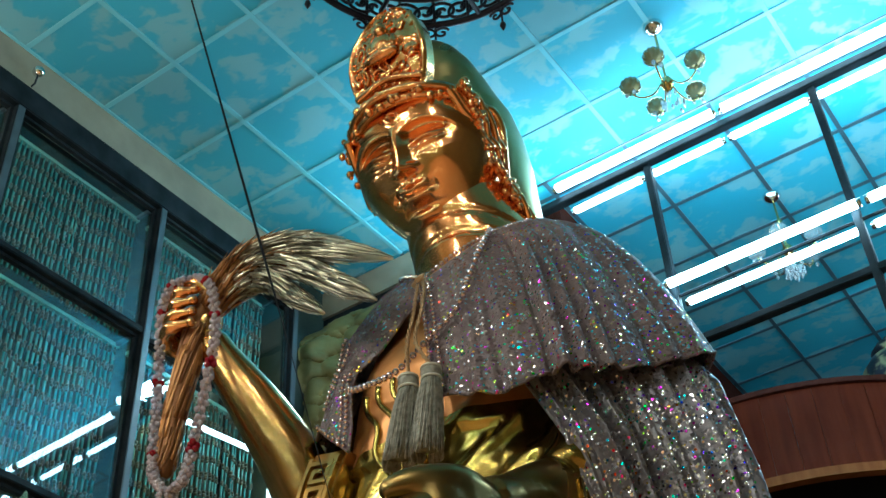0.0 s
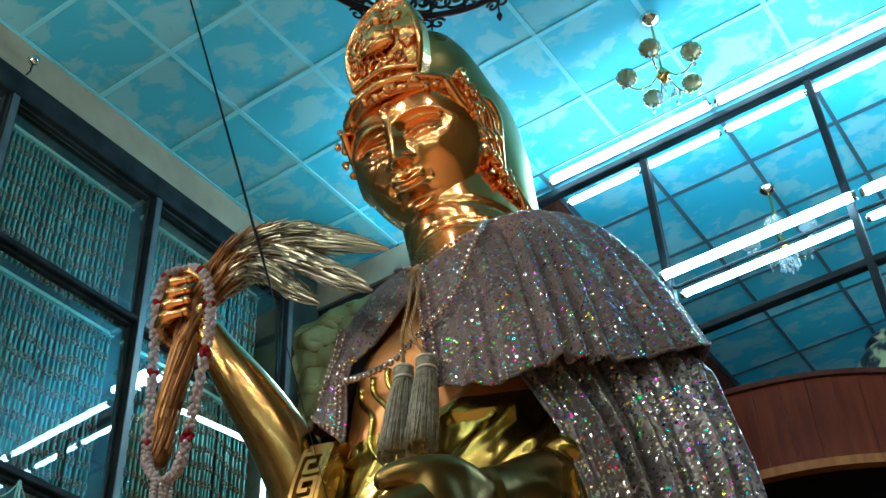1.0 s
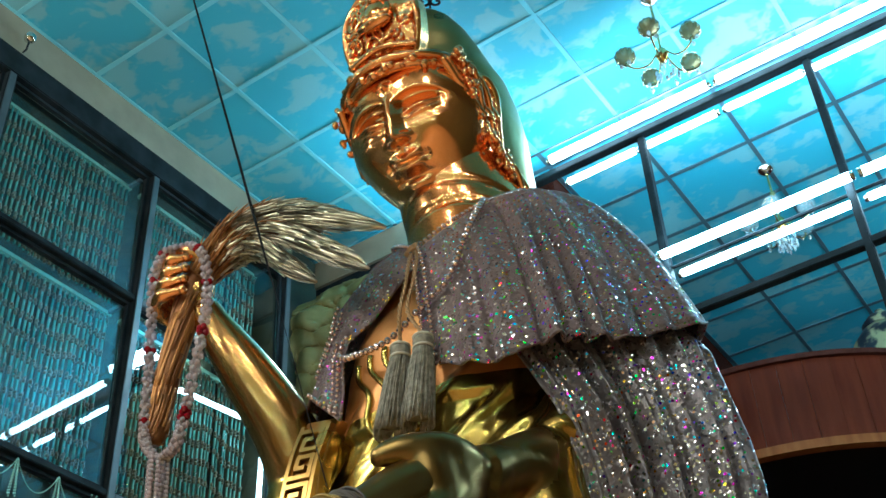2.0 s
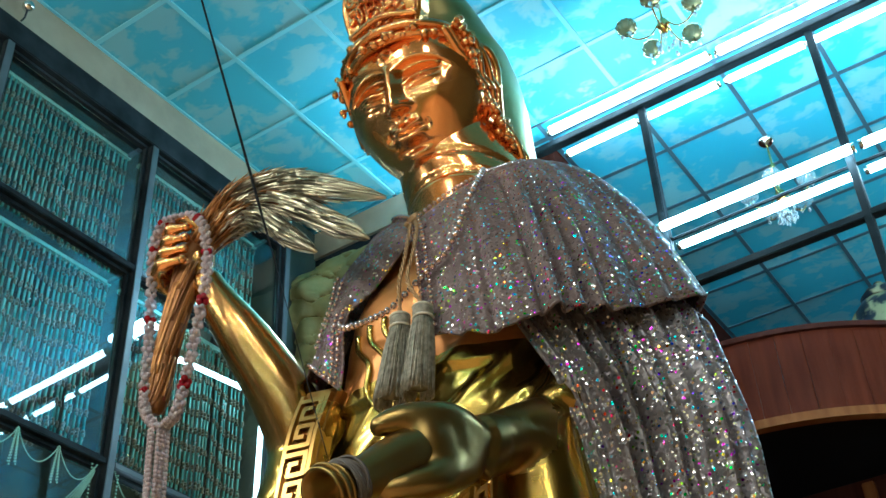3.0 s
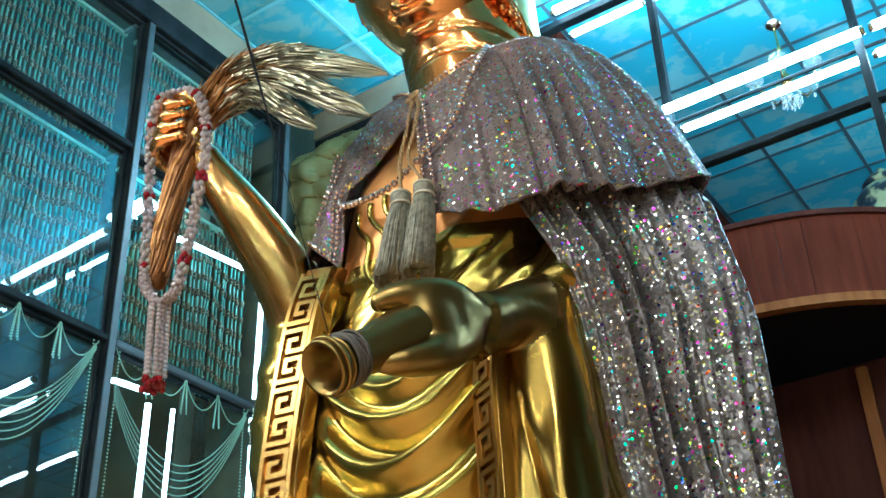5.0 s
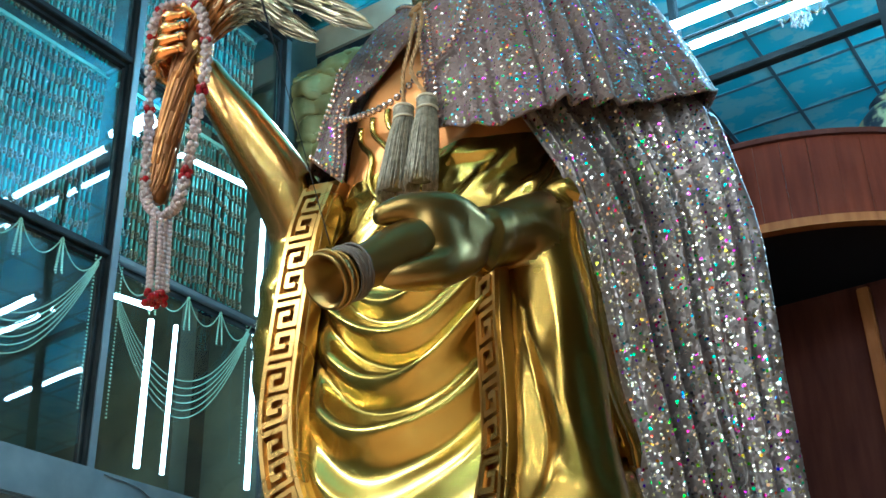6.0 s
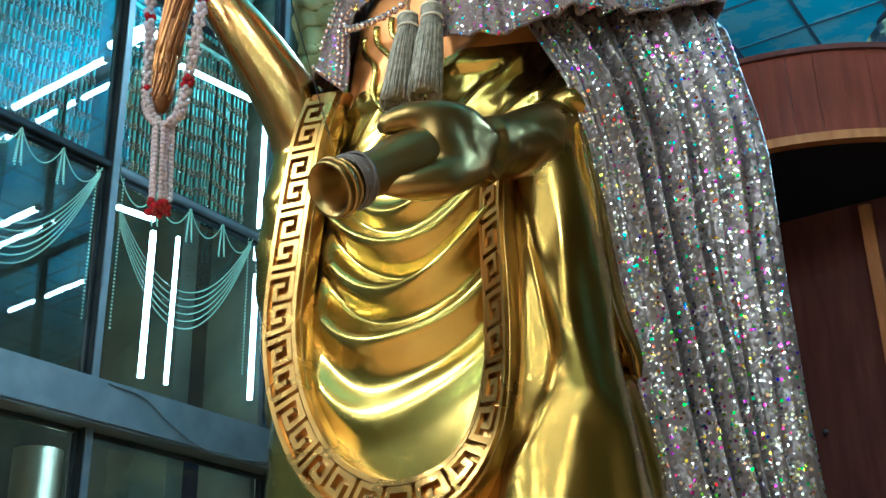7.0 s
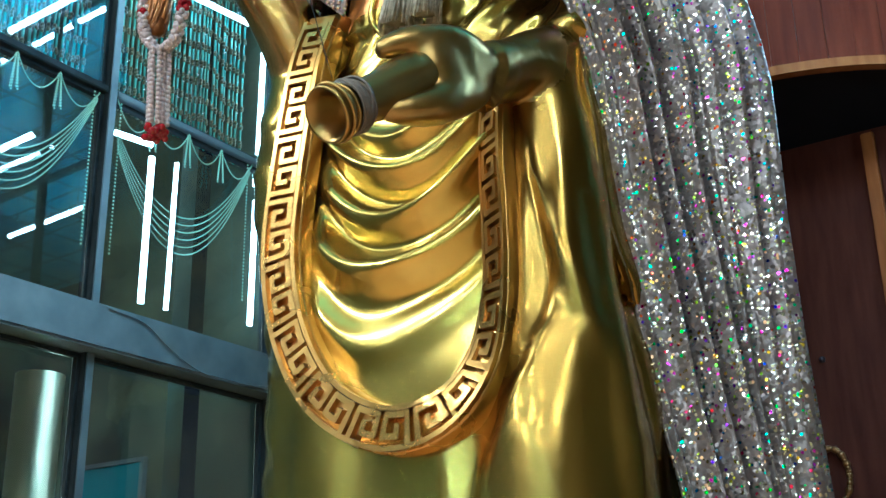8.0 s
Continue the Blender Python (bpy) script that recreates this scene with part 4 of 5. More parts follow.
def add_meander(bm, path, half=0.052, pitch=0.106, deep=0.11):
    """Thick band along the edge of the apron with a raised key pattern on its face."""
    line = smooth_path(path, 400)
    acc = [0.0]
    for a, b in zip(line, line[1:]):
        acc.append(acc[-1] + math.hypot(b.x - a.x, b.z - a.z))
    total = acc[-1]
    cols = [[p[i] for p in line] for i in range(3)]

    def point(s):
        return Vector([float(np.interp(s, acc, c)) for c in cols])

    def lay(s, h, lift=0.0):
        p, d = point(s), point(s + 0.02) - point(s - 0.02)
        nrm = Vector((-d.z, 0, d.x)).normalized()
        turn = min(1.0, max(0.0, (s / total - 0.62) / 0.16))
        q = p + nrm * h * (1 - 0.22 * turn)
        return S(q.x, q.y - (0.10 + 0.30 * turn) * h + lift, q.z)

    n = 180
    prof = [(-half - 0.012, -deep), (-half - 0.012, -0.010), (-half - 0.006, 0.0), (half + 0.006, 0.0), (half + 0.012, -0.010), (half + 0.012, -deep / 2)]
    add_grid(bm, [[lay(total * k / n, h, l) for h, l in prof] for k in range(n + 1)])

    def strip(points, w):
        """A flat raised ribbon through (s, h) points."""
        dense = []
        for a, b in zip(points, points[1:]):
            k = max(1, int(math.hypot(b[0] - a[0], b[1] - a[1]) / 0.02))
            dense += [(a[0] + (b[0] - a[0]) * i / k, a[1] + (b[1] - a[1]) * i / k) for i in range(k)]
        dense.append(points[-1])
        for a, b in zip(dense, dense[1:]):
            d = Vector((b[0] - a[0], b[1] - a[1]))
            if d.length < 1e-6:
                continue
            d.normalize()
            nrm = Vector((-d.y, d.x)) * w
            a2, b2 = Vector(a) - d * w * 0.7, Vector(b) + d * w * 0.7
            c = [a2 + nrm, a2 - nrm, b2 - nrm, b2 + nrm]
            lo = [bm.verts.new(lay(q.x, q.y, -0.02)) for q in c]
            mid = (a2 + b2) / 2
            hi = [bm.verts.new(lay(q.x * 0.93 + mid.x * 0.07, q.y * 0.93 + mid.y * 0.07, 0.019)) for q in c]
            bm.faces.new(hi)
            for k in range(4):
                bm.faces.new((lo[k], lo[(k + 1) % 4], hi[(k + 1) % 4], hi[k]))
    for h in (-half, half):
        strip([(0.03 + i * 0.03, h) for i in range(int((total - 0.06) / 0.03))], 0.0075)
    k, s = 0, 0.05
    while s + pitch < total - 0.03:
        a = pitch - 0.030
        key = [(0.0, -0.80), (0.0, 0.66), (a, 0.66), (a, -0.42), (a * 0.45, -0.42), (a * 0.45, 0.12)]
        strip([(s + (q if k % 2 == 0 else a - q), r * half) for q, r in key], 0.0088)
        s += pitch
        k += 1


def add_fingers(bm):
    """Fingers and thumbs of both hands."""
    for k in range(4):
        z = 4.262 - 0.050 * k
        w = 0.010 * k
        tip = S(-0.835, 0.672, z + 0.012)
        pts = smooth_path([S(-0.93, 0.53, z - 0.02), S(-0.975 - w * 0.5, 0.59, z - 0.012), S(-0.955 - w * 0.8, 0.655, z - 0.004), S(-0.895 - w, 0.692, z + 0.008), tip], 16)
        add_tube(bm, pts, [0.026 + 0.003 * math.sin(i * 1.1) - (0.008 if i > 13 else 0) for i in range(17)], 16)
        add_ball(bm, pts[-1], 0.0185, 14, 10)
    pts = smooth_path([S(-0.80, 0.57, 4.20), S(-0.80, 0.625, 4.275), S(-0.855, 0.668, 4.318), S(-0.92, 0.665, 4.312)], 12)
    add_tube(bm, pts, [0.036 - 0.001 * i for i in range(13)], 16)
    add_ball(bm, pts[-1], 0.024, 14, 10)


def add_vase(bm):
    a, b = S(0.275, 0.76, 2.955), S(0.187, 1.075, 2.742)
    d = (b - a)
    L = d.length
    m = Matrix.Translation(a) @ d.to_track_quat("Z", "Y").to_matrix().to_4x4()
    add_lathe(bm, [(0.0, -0.10), (0.05, -0.09), (0.075, -0.04), (0.082, 0.04), (0.074, 0.13), (0.060, 0.21), (0.052, L - 0.10), (0.055, L - 0.055), (0.067, L - 0.014), (0.070, L),
                   (0.067, L + 0.007), (0.061, L + 0.004), (0.050, L - 0.024), (0.034, L - 0.060), (0.016, L - 0.085), (0.0, L - 0.09)], sides=40, m=m)
    for h, r in ((L - 0.016, 0.0705), (L - 0.045, 0.060)):
        pts = [m @ Vector((r * math.cos(t), r * math.sin(t), h)) for t in np.linspace(0, 2 * math.pi, 41)]
        add_tube(bm, pts, 0.005, 8, caps=False)
    return m, L


def add_whisk(bm, rng):
    """Carved handle and a sweeping tail of hair in three locks."""
    add_tube(bm, smooth_path([S(-0.945, 0.62, 3.545), S(-0.935, 0.62, 3.60), S(-0.925, 0.615, 3.80), S(-0.885, 0.61, 4.02), S(-0.865, 0.605, 4.18), S(-0.80, 0.605, 4.27)], 18),
             [0.016, 0.026, 0.031, 0.033, 0.035, 0.037, 0.039, 0.041, 0.043, 0.045, 0.046, 0.047, 0.047, 0.046, 0.045, 0.044, 0.044, 0.045, 0.046], 16, mat=1)
    grip = smooth_path([S(-0.945, 0.62, 3.56), S(-0.935, 0.62, 3.62), S(-0.925, 0.615, 3.80), S(-0.885, 0.61, 4.02), S(-0.865, 0.605, 4.14)], 20)
    for k in range(150):
        a, i0 = rng.uniform(0, 6.283), rng.randint(0, 15)
        pts = []
        for i in range(i0, min(20, i0 + rng.randint(3, 6)) + 1):
            r = 0.031 + 0.0010 * i
            pts.append(grip[i] + Vector((r * math.cos(a + 0.09 * i), r * math.sin(a + 0.09 * i), 0)))
        add_tube(bm, pts, 0.0055, 5, mat=1)
    main = [S(-0.83, 0.605, 4.23), S(-0.74, 0.605, 4.30), S(-0.62, 0.60, 4.345), S(-0.47, 0.60, 4.325), S(-0.33, 0.60, 4.265), S(-0.17, 0.60, 4.16), S(0.03, 0.60, 4.03)]
    low = [S(-0.80, 0.60, 4.20), S(-0.70, 0.595, 4.255), S(-0.60, 0.59, 4.265), S(-0.50, 0.59, 4.20), S(-0.39, 0.59, 4.07), S(-0.27, 0.59, 3.95)]
    mid = [S(-0.76, 0.60, 4.25), S(-0.62, 0.60, 4.31), S(-0.47, 0.595, 4.27), S(-0.32, 0.59, 4.15), S(-0.17, 0.59, 4.01), S(-0.045, 0.59, 3.90)]
    for path, girth, count in ((main, 0.056, 480), (low, 0.043, 300), (mid, 0.043, 320)):
        core = smooth_path(path, 22)
        rad = [girth * (0.75 + 0.35 * math.sin(math.pi * min(1, i / 16))) * (1 - max(0, (i - 15) / 7.2) ** 2.4) + 0.004 for i in range(23)]
        for fc_mat, lo_i, hi_i in ((1, 0, 11), (2, 10, 22)):
            add_tube(bm, core[lo_i:hi_i + 1], [r * 0.70 for r in rad[lo_i:hi_i + 1]], 12, mat=fc_mat)
        for k in range(count):
            a = rng.uniform(0, 6.283)
            start = rng.randint(0, 17)
            end = min(22, start + rng.randint(2, 5))
            spread = rng.uniform(0.80, 1.06)
            pts = []
            for i in range(start, end + 1):
                d = (core[min(i + 1, 22)] - core[max(i - 1, 0)]).normalized()
                side = d.cross(Vector((0, 1, 0))).normalized()
                up = side.cross(d)
                aa = a + 0.05 * (i - start)
                r = rad[i] * spread * (1.0 if i < end - 1 else 1.10 if i < end else 1.30)
                pts.append(core[i] + side * r * math.cos(aa) + up * r * math.sin(aa))
            w = rng.uniform(0.0030, 0.0062)
            n = len(pts)
            gilt = 2 if (start + end) / 2 + rng.uniform(-2, 2) - 3.0 * math.cos(a) > 8 else 1
            add_tube(bm, pts, [w * (0.6 + 0.6 * math.sin(math.pi * min(1, (i + 1) / (n - 1)))) * (1 if i < n - 1 else 0.15) for i in range(n)], 5, mat=gilt)


def build_statue():
    from mathutils.bvhtree import BVHTree
    rng = random.Random(5)
    body = bodice()
    carve_robe(body)
    bm = bmesh.new()
    bm.from_mesh(body)
    bpy.data.meshes.remove(body)
    for fc in bm.faces:
        fc.smooth, fc.material_index = True, 0
    tree = BVHTree.FromBMesh(bm)
    first = len(bm.faces)
    add_meander(bm, APRON)
    second = len(bm.faces)
    add_meander(bm, SLEEVE_EDGE, 0.045, 0.10, 0.10)
    bm.faces.ensure_lookup_table()
    for i in range(first, len(bm.faces)):
        bm.faces[i].material_index = 6 if i < second else 8
    add_head(bm)
    add_hair(bm, rng)
    add_crown(bm, rng)
    for fc in bm.faces:
        if fc.calc_center_median().z > 4.2 and fc.material_index == 0:
            fc.material_index = 3
        c = fc.calc_center_median()
        a, f, z = c.x - XC, YC - c.y, c.z
        if fc.material_index == 0 and 3.5 < z < 4.2 and abs(a) < 0.36 and f > 0.1:
            fc.material_index = 7
        # The robe's left side and sleeve take the shaded copy.
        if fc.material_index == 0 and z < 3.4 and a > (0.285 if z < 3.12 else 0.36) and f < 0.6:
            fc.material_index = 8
        if fc.material_index == 0 and a < -0.53 and z > 3.42:
            fc.material_index = 9
        if fc.material_index in (0, 8) and 2.5 < z < 3.3 and f > 0.385:
            p, q = Vector((0.385, 0.33, 3.165)), Vector((0.30, 0.73, 2.965))
            k = min(1.0, max(0.0, (Vector((a, f, z)) - p).dot(q - p) / (q - p).length_squared))
            if f > 0.655 or (Vector((a, f, z)) - p.lerp(q, k)).length < 0.112:
                fc.material_index = 4
    first = len(bm.faces)
    add_vase(bm)
    bm.faces.ensure_lookup_table()
    for fc in bm.faces[first:]:
        fc.material_index = 4
    first = len(bm.faces)
    add_fingers(bm)
    bm.faces.ensure_lookup_table()
    for fc in bm.faces[first:]:
        fc.material_index = 3
    add_whisk(bm, rng)
    # modelled scrolls of the chest ornament
    for s in (-1,):
        for k in range(3):
            pts = []
            for t in np.linspace(0, 1, 18):
                q = Vector((s * (0.26 - 0.07 * k - 0.10 * t + 0.02 * math.sin(11 * t)), 3.72 - 0.36 * t))
                hit = tree.ray_cast(S(q.x, 0.70, q.y), Vector((0, 1, 0)))
                if hit[0] is not None:
                    pts.append(hit[0] + Vector((0, -0.004, 0)))
            if len(pts) > 3:
                add_tube(bm, pts, 0.012, 6)
    me = as_mesh("statue", bm, [GOLD, BROWN_GOLD, PALE_GILT, BRIGHT_GOLD, MATTE_GOLD, HOOD_GOLD, BAND_GOLD, CHEST_GOLD, SHADED_GOLD, ARM_GOLD])
    return tagged(new("statue", me), "tall polished golden statue holding a vase and a whisk", "statue"), tree


STATUE, BODY_TREE = build_statue()


# ---- cloths on the statue ----
def rows_at(table, p):
    return [float(np.interp(p, [r[0] for r in table], [r[k] for r in table])) for k in range(1, len(table[0]))]


NECKLINE = [(0, -0.04, 0.37, 4.08), (0.1, 0.13, 0.35, 4.155), (0.2, 0.23, 0.25, 4.265), (0.3, 0.28, 0.10, 4.39), (0.4, 0.32, -0.05, 4.45), (0.55, 0.2, -0.34, 4.49), (0.7, -0.2, -0.34, 4.49),
            (0.82, -0.31, -0.05, 4.43), (0.92, -0.17, 0.23, 4.24), (1.0, 0.01, 0.375, 4.085)]
HEM = [(0, 0.085, 0.475, 3.53), (0.1, 0.33, 0.51, 3.425), (0.2, 0.52, 0.45, 3.465), (0.3, 0.66, 0.27, 3.50), (0.4, 0.81, -0.05, 3.66), (0.55, 0.55, -0.52, 3.6), (0.7, -0.55, -0.5, 3.66),
       (0.80, -0.72, -0.1, 3.72), (0.88, -0.60, 0.22, 3.72), (0.92, -0.53, 0.31, 3.62), (0.96, -0.42, 0.385, 3.53), (1.0, -0.33, 0.42, 3.50)]


# sharp pleats of the cape: place along the hem, height
PLEATS = [(0.075, 0.016), (0.128, 0.02), (0.205, 0.050), (0.236, 0.042), (0.268, 0.045), (0.305, 0.022), (0.345, 0.03), (0.375, 0.02), (0.89, 0.03), (0.94, 0.025)]


# the front flap that hangs open: its outer crease and its free edge, from collar to hem
CREASE = [(0.0, -0.190, 0.230, 4.270), (0.14, -0.260, 0.280, 4.194), (0.3, -0.332, 0.320, 4.074), (0.42, -0.376, 0.345, 3.991), (0.56, -0.384, 0.355, 3.890), (0.74, -0.423, 0.360, 3.784), (1.0, -0.470, 0.365, 3.673)]
FREE_EDGE = [(0, 0.01, 0.375, 4.085), (0.12, -0.004, 0.378, 4.03), (0.30, -0.081, 0.39, 3.957), (0.50, -0.171, 0.40, 3.86), (0.64, -0.275, 0.41, 3.80), (0.74, -0.291, 0.415, 3.727), (0.90, -0.280, 0.42, 3.585), (1.0, -0.288, 0.42, 3.492)]


def cape_at(p, s, folds=True):
    n, h = rows_at(NECKLINE, p), rows_at(HEM, p)
    k = min(1.0, max(0.0, (p - 0.86) / 0.14))
    a, b = s ** (0.78 + 0.37 * k), s ** (1.6 - 0.75 * k)
    lx, f, z = n[0] + (h[0] - n[0]) * a, n[1] + (h[1] - n[1]) * a, n[2] + (h[2] - n[2]) * b
    if folds:
        edge = min(1.0, p / 0.03, (1 - p) / 0.03)
        q = p + 0.045 * noise.noise(Vector((p * 5.0, s * 0.5, 9.3)))
        w = math.sin(2 * math.pi * 9 * q + 2.6 * noise.noise(Vector((p * 9, s * 1.2, 2.2)))) + 0.22 * math.sin(2 * math.pi * 24 * q + 3.5 * noise.noise(Vector((p * 14, s * 1.5, 8.0))))
        w = math.copysign(abs(w) ** 1.3, w)
        deep = min(1.6, max(0.15, 0.75 + 1.6 * noise.noise(Vector((p * 8.0, s * 0.8, 4.4)))))
        r = 1 + (0.021 * s ** 0.7) * w * edge * deep
        r += sum(h * (gauss(p - c, 0.011) - 0.95 * gauss(p - c + 0.014, 0.0065)) for c, h in PLEATS) * min(1.0, s / 0.35) ** 0.8
        drop = 0.010 * s ** 2 * noise.noise(Vector((p * 16, 0.4, 5.0)))
        lx, f, z = lx * r, f * r, z + drop
    if p > 0.86:
        k = min(1.0, (p - 0.86) / 0.07)
        u = max(0.0, (p - 0.93) / 0.07)
        a, b = rows_at(CREASE, s), rows_at(FREE_EDGE, s)
        bulge = 0.022 * math.sin(math.pi * u) + 0.010 * s * math.sin(math.pi * 3.4 * u + 3 * s)
        flap = [x + (y - x) * u for x, y in zip(a, b)]
        flap[1] += bulge
        k = k * k * (3 - 2 * k)
        lx, f, z = lx + (flap[0] - lx) * k, f + (flap[1] - f) * k, z + (flap[2] - z) * k
    # the cloth rests on the shoulders and breast
    return S(lx, f, z)


def build_cape():
    cape = thing("cape", S(0, 0, 3.5), "short mauve grey sequined cape with pearl edging", "cape")
    bm = bmesh.new()
    add_grid(bm, [[cape_at(i / 420, j / 46) for i in range(421)] for j in range(47)])
    ob = part("cloth", bm, SEQUIN, cape)
    m = ob.modifiers.new("thickness", "SOLIDIFY")
    m.thickness, m.offset = 0.007, 1.0
    # rolled hem
    bm = add_tube(bmesh.new(), [cape_at(i / 420, 1.0) for i in range(421)], 0.0065, 6)
    part("hem", bm, SEQUIN, cape)
    return cape


def ball_mesh(name, r, mat, seg=10, rings=7):
    return as_mesh(name, add_ball(bmesh.new(), (0, 0, 0), r, seg, rings), mat)


def beads_along(name, pts, gap, mesh, parent, label="", jitter=0.0, rng=None):
    """Separate beads on one shared mesh along a line of points."""
    acc = [0.0]
    for a, b in zip(pts, pts[1:]):
        acc.append(acc[-1] + (b - a).length)
    n = int(acc[-1] / gap)
    for k in range(n + 1):
        s = k * gap
        p = Vector([float(np.interp(s, acc, [q[i] for q in pts])) for i in range(3)])
        if rng:
            p += Vector((rng.uniform(-1, 1), rng.uniform(-1, 1), rng.uniform(-1, 1))) * jitter
        part(name, mesh, None, parent, label, at=p)


CAPE = build_cape()
pearl_small = ball_mesh("pearl", 0.0085, PEARL)
pearl_large = ball_mesh("pearl", 0.0125, PEARL)
UPLIFT = Vector((0, -0.012, 0.004))
beads_along("pearl", [cape_at(p, 0.012) + UPLIFT for p in np.linspace(0.0, 0.42, 60)], 0.0205, pearl_small, CAPE)
beads_along("pearl", [cape_at(p, 0.012) + UPLIFT for p in np.linspace(0.90, 1.0, 20)], 0.0205, pearl_small, CAPE)
beads_along("pearl", [cape_at(0.004, s) + Vector((0, -0.014, 0)) for s in np.linspace(0.03, 1, 40)], 0.0215, pearl_small, CAPE)
beads_along("pearl", [cape_at(0.022, s) + Vector((0, -0.016, 0)) for s in np.linspace(0.05, 0.97, 40)], 0.0235, pearl_small, CAPE)
for p, s0, s1 in ((0.934, 0.40, 0.86), (0.946, 0.44, 0.72), (0.982, 0.66, 1.0), (0.992, 0.62, 1.0)):
    beads_along("pearl", [cape_at(p, s) + Vector((0, -0.014, 0)) for s in np.linspace(s0, s1, 40)], 0.0215, pearl_small, CAPE)
beads_along("pearl", [cape_at(p, 0.985) + Vector((0, -0.012, -0.004)) for p in np.linspace(0.93, 0.985, 30)], 0.0215, pearl_small, CAPE)

necklace = thing("pearl_necklace", S(-0.1, 0.5, 3.7), "string of large pearls hung across the statue's breast", "necklace")
beads_along("pearl", smooth_path([S(-0.29, 0.435, 3.735), S(-0.251, 0.455, 3.701), S(-0.134, 0.49, 3.663), S(-0.019, 0.51, 3.656), cape_at(0.0, 0.751) + Vector((0, -0.03, 0))]
            + [cape_at(p, s) + Vector((0, -0.024, 0.004)) for p, s in ((0.03, 0.70), (0.055, 0.65), (0.081, 0.568), (0.097, 0.468), (0.127, 0.352), (0.157, 0.219), (0.18, 0.10))], 80), 0.0262, pearl_large, necklace)

PANEL_FRONT = [(0.0, 0.85, 0.15), (1.9, 0.625, 0.20), (2.2, 0.565, 0.205), (2.7, 0.51, 0.235), (3.1, 0.49, 0.29), (3.3, 0.465, 0.36), (3.55, 0.355, 0.43), (3.75, 0.26, 0.40)]
PANEL_SIDE = [(0.0, 1.02, -0.05), (1.93, 0.86, 0.0), (2.7, 0.825, 0.0), (3.12, 0.83, 0.0), (3.58, 0.79, -0.02), (3.75, 0.70, -0.03)]


def panel_at(p, z):
    a, b = rows_at(PANEL_FRONT, z), rows_at(PANEL_SIDE, z)
    back = (b[0] * 0.72, -0.46)
    if p < 0.62:
        u = p / 0.62
        lx, f = a[0] + (b[0] - a[0]) * u ** 0.85, a[1] + (b[1] - a[1]) * u ** 1.25
    else:
        u = (p - 0.62) / 0.38
        lx, f = b[0] + (back[0] - b[0]) * u ** 1.6, b[1] + (back[1] - b[1]) * u
    low = min(1.0, (3.75 - z) / 0.5)
    q = p + 0.030 * noise.noise(Vector((p * 7.0, z * 0.25, 3.3)))
    w = math.sin(2 * math.pi * 10.5 * q + 0.5 * math.sin(z * 1.3)) + 0.45 * math.sin(2 * math.pi * 23 * q + 1.1 + 0.6 * z)
    amp = (0.010 + 0.022 * low) * min(1.7, max(0.3, 0.95 + 1.3 * noise.noise(Vector((p * 9.0, z * 0.5, 7.7)))))
    away = Vector((lx + 0.1, f + 0.05)).normalized()
    edge = min(1.0, p / 0.02)
    return S(lx + away.x * amp * w * edge, f + away.y * amp * w * edge, z)


drape = thing("sequined_drape", S(0.7, 0.1, 0.0), "long silver grey sequined drape hanging in soft folds", "drape")
bm = bmesh.new()
add_grid(bm, [[panel_at(i / 260, 3.74 - 3.735 * (j / 120)) for i in range(261)] for j in range(121)])
cloth = part("cloth", bm, SEQUIN_PANEL, drape)
solid = cloth.modifiers.new("thickness", "SOLIDIFY")
solid.thickness, solid.offset = 0.006, 1.0
part("edging", add_tube(bmesh.new(), [panel_at(0.0, z) for z in np.linspace(3.6, 0.0, 120)], 0.008, 6), SEQUIN_PANEL, drape)


# ---- tassels ----
def tassel(at, length=0.255, lean=(-0.045, 0.0)):
    x, y, z = at
    t = thing("tassel", at, "grey-green silk tassel with pale bands hanging on a cord", "tassel", "silk tassels")
    part("head", add_lathe(bmesh.new(), [(0.0, 0.036), (0.018, 0.034), (0.031, 0.020), (0.034, 0.004), (0.029, -0.014), (0.026, -0.018), (0.0, -0.018)], at, 24), THREAD, t)
    for dz, r in ((0.024, 0.030), (-0.016, 0.0315)):
        pts = [Vector((x + r * math.cos(a), y + r * math.sin(a), z + dz)) for a in np.linspace(0, 2 * math.pi, 25)]
        part("band", add_tube(bmesh.new(), pts, 0.0045, 6, caps=False), BAND, t)
    rng = random.Random(int(x * 1000) + 7)
    bm = bmesh.new()
    add_lathe(bm, [(0.024, -0.02), (0.036, -0.07), (0.040, -0.15), (0.043, -length + 0.02), (0.0, -length + 0.02)], m=Matrix.Translation(at) @ Matrix.Shear("XY", 4, (0, 0)), sides=24)
    for v in bm.verts:
        d = (z - v.co.z) / length
        v.co.x += lean[0] * d
        v.co.y += lean[1] * d
    for k in range(170):
        a, rr = rng.uniform(0, 6.283), rng.uniform(0.97, 1.08)
        L = length * rng.uniform(0.93, 1.02)
        wob = rng.uniform(-0.1, 0.1)
        pts = []
        for i in range(7):
            d = i / 6
            r = float(np.interp(d, [0, 0.25, 0.6, 1], [0.027, 0.037, 0.042, 0.047])) * rr
            aa = a + wob * math.sin(d * 4)
            pts.append(Vector((x + r * math.cos(aa) + lean[0] * d, y + r * math.sin(aa) + lean[1] * d, z - 0.016 - L * d)))
        add_tube(bm, pts, 0.0022, 3)
    part("fringe", bm, THREAD, t)
    return t


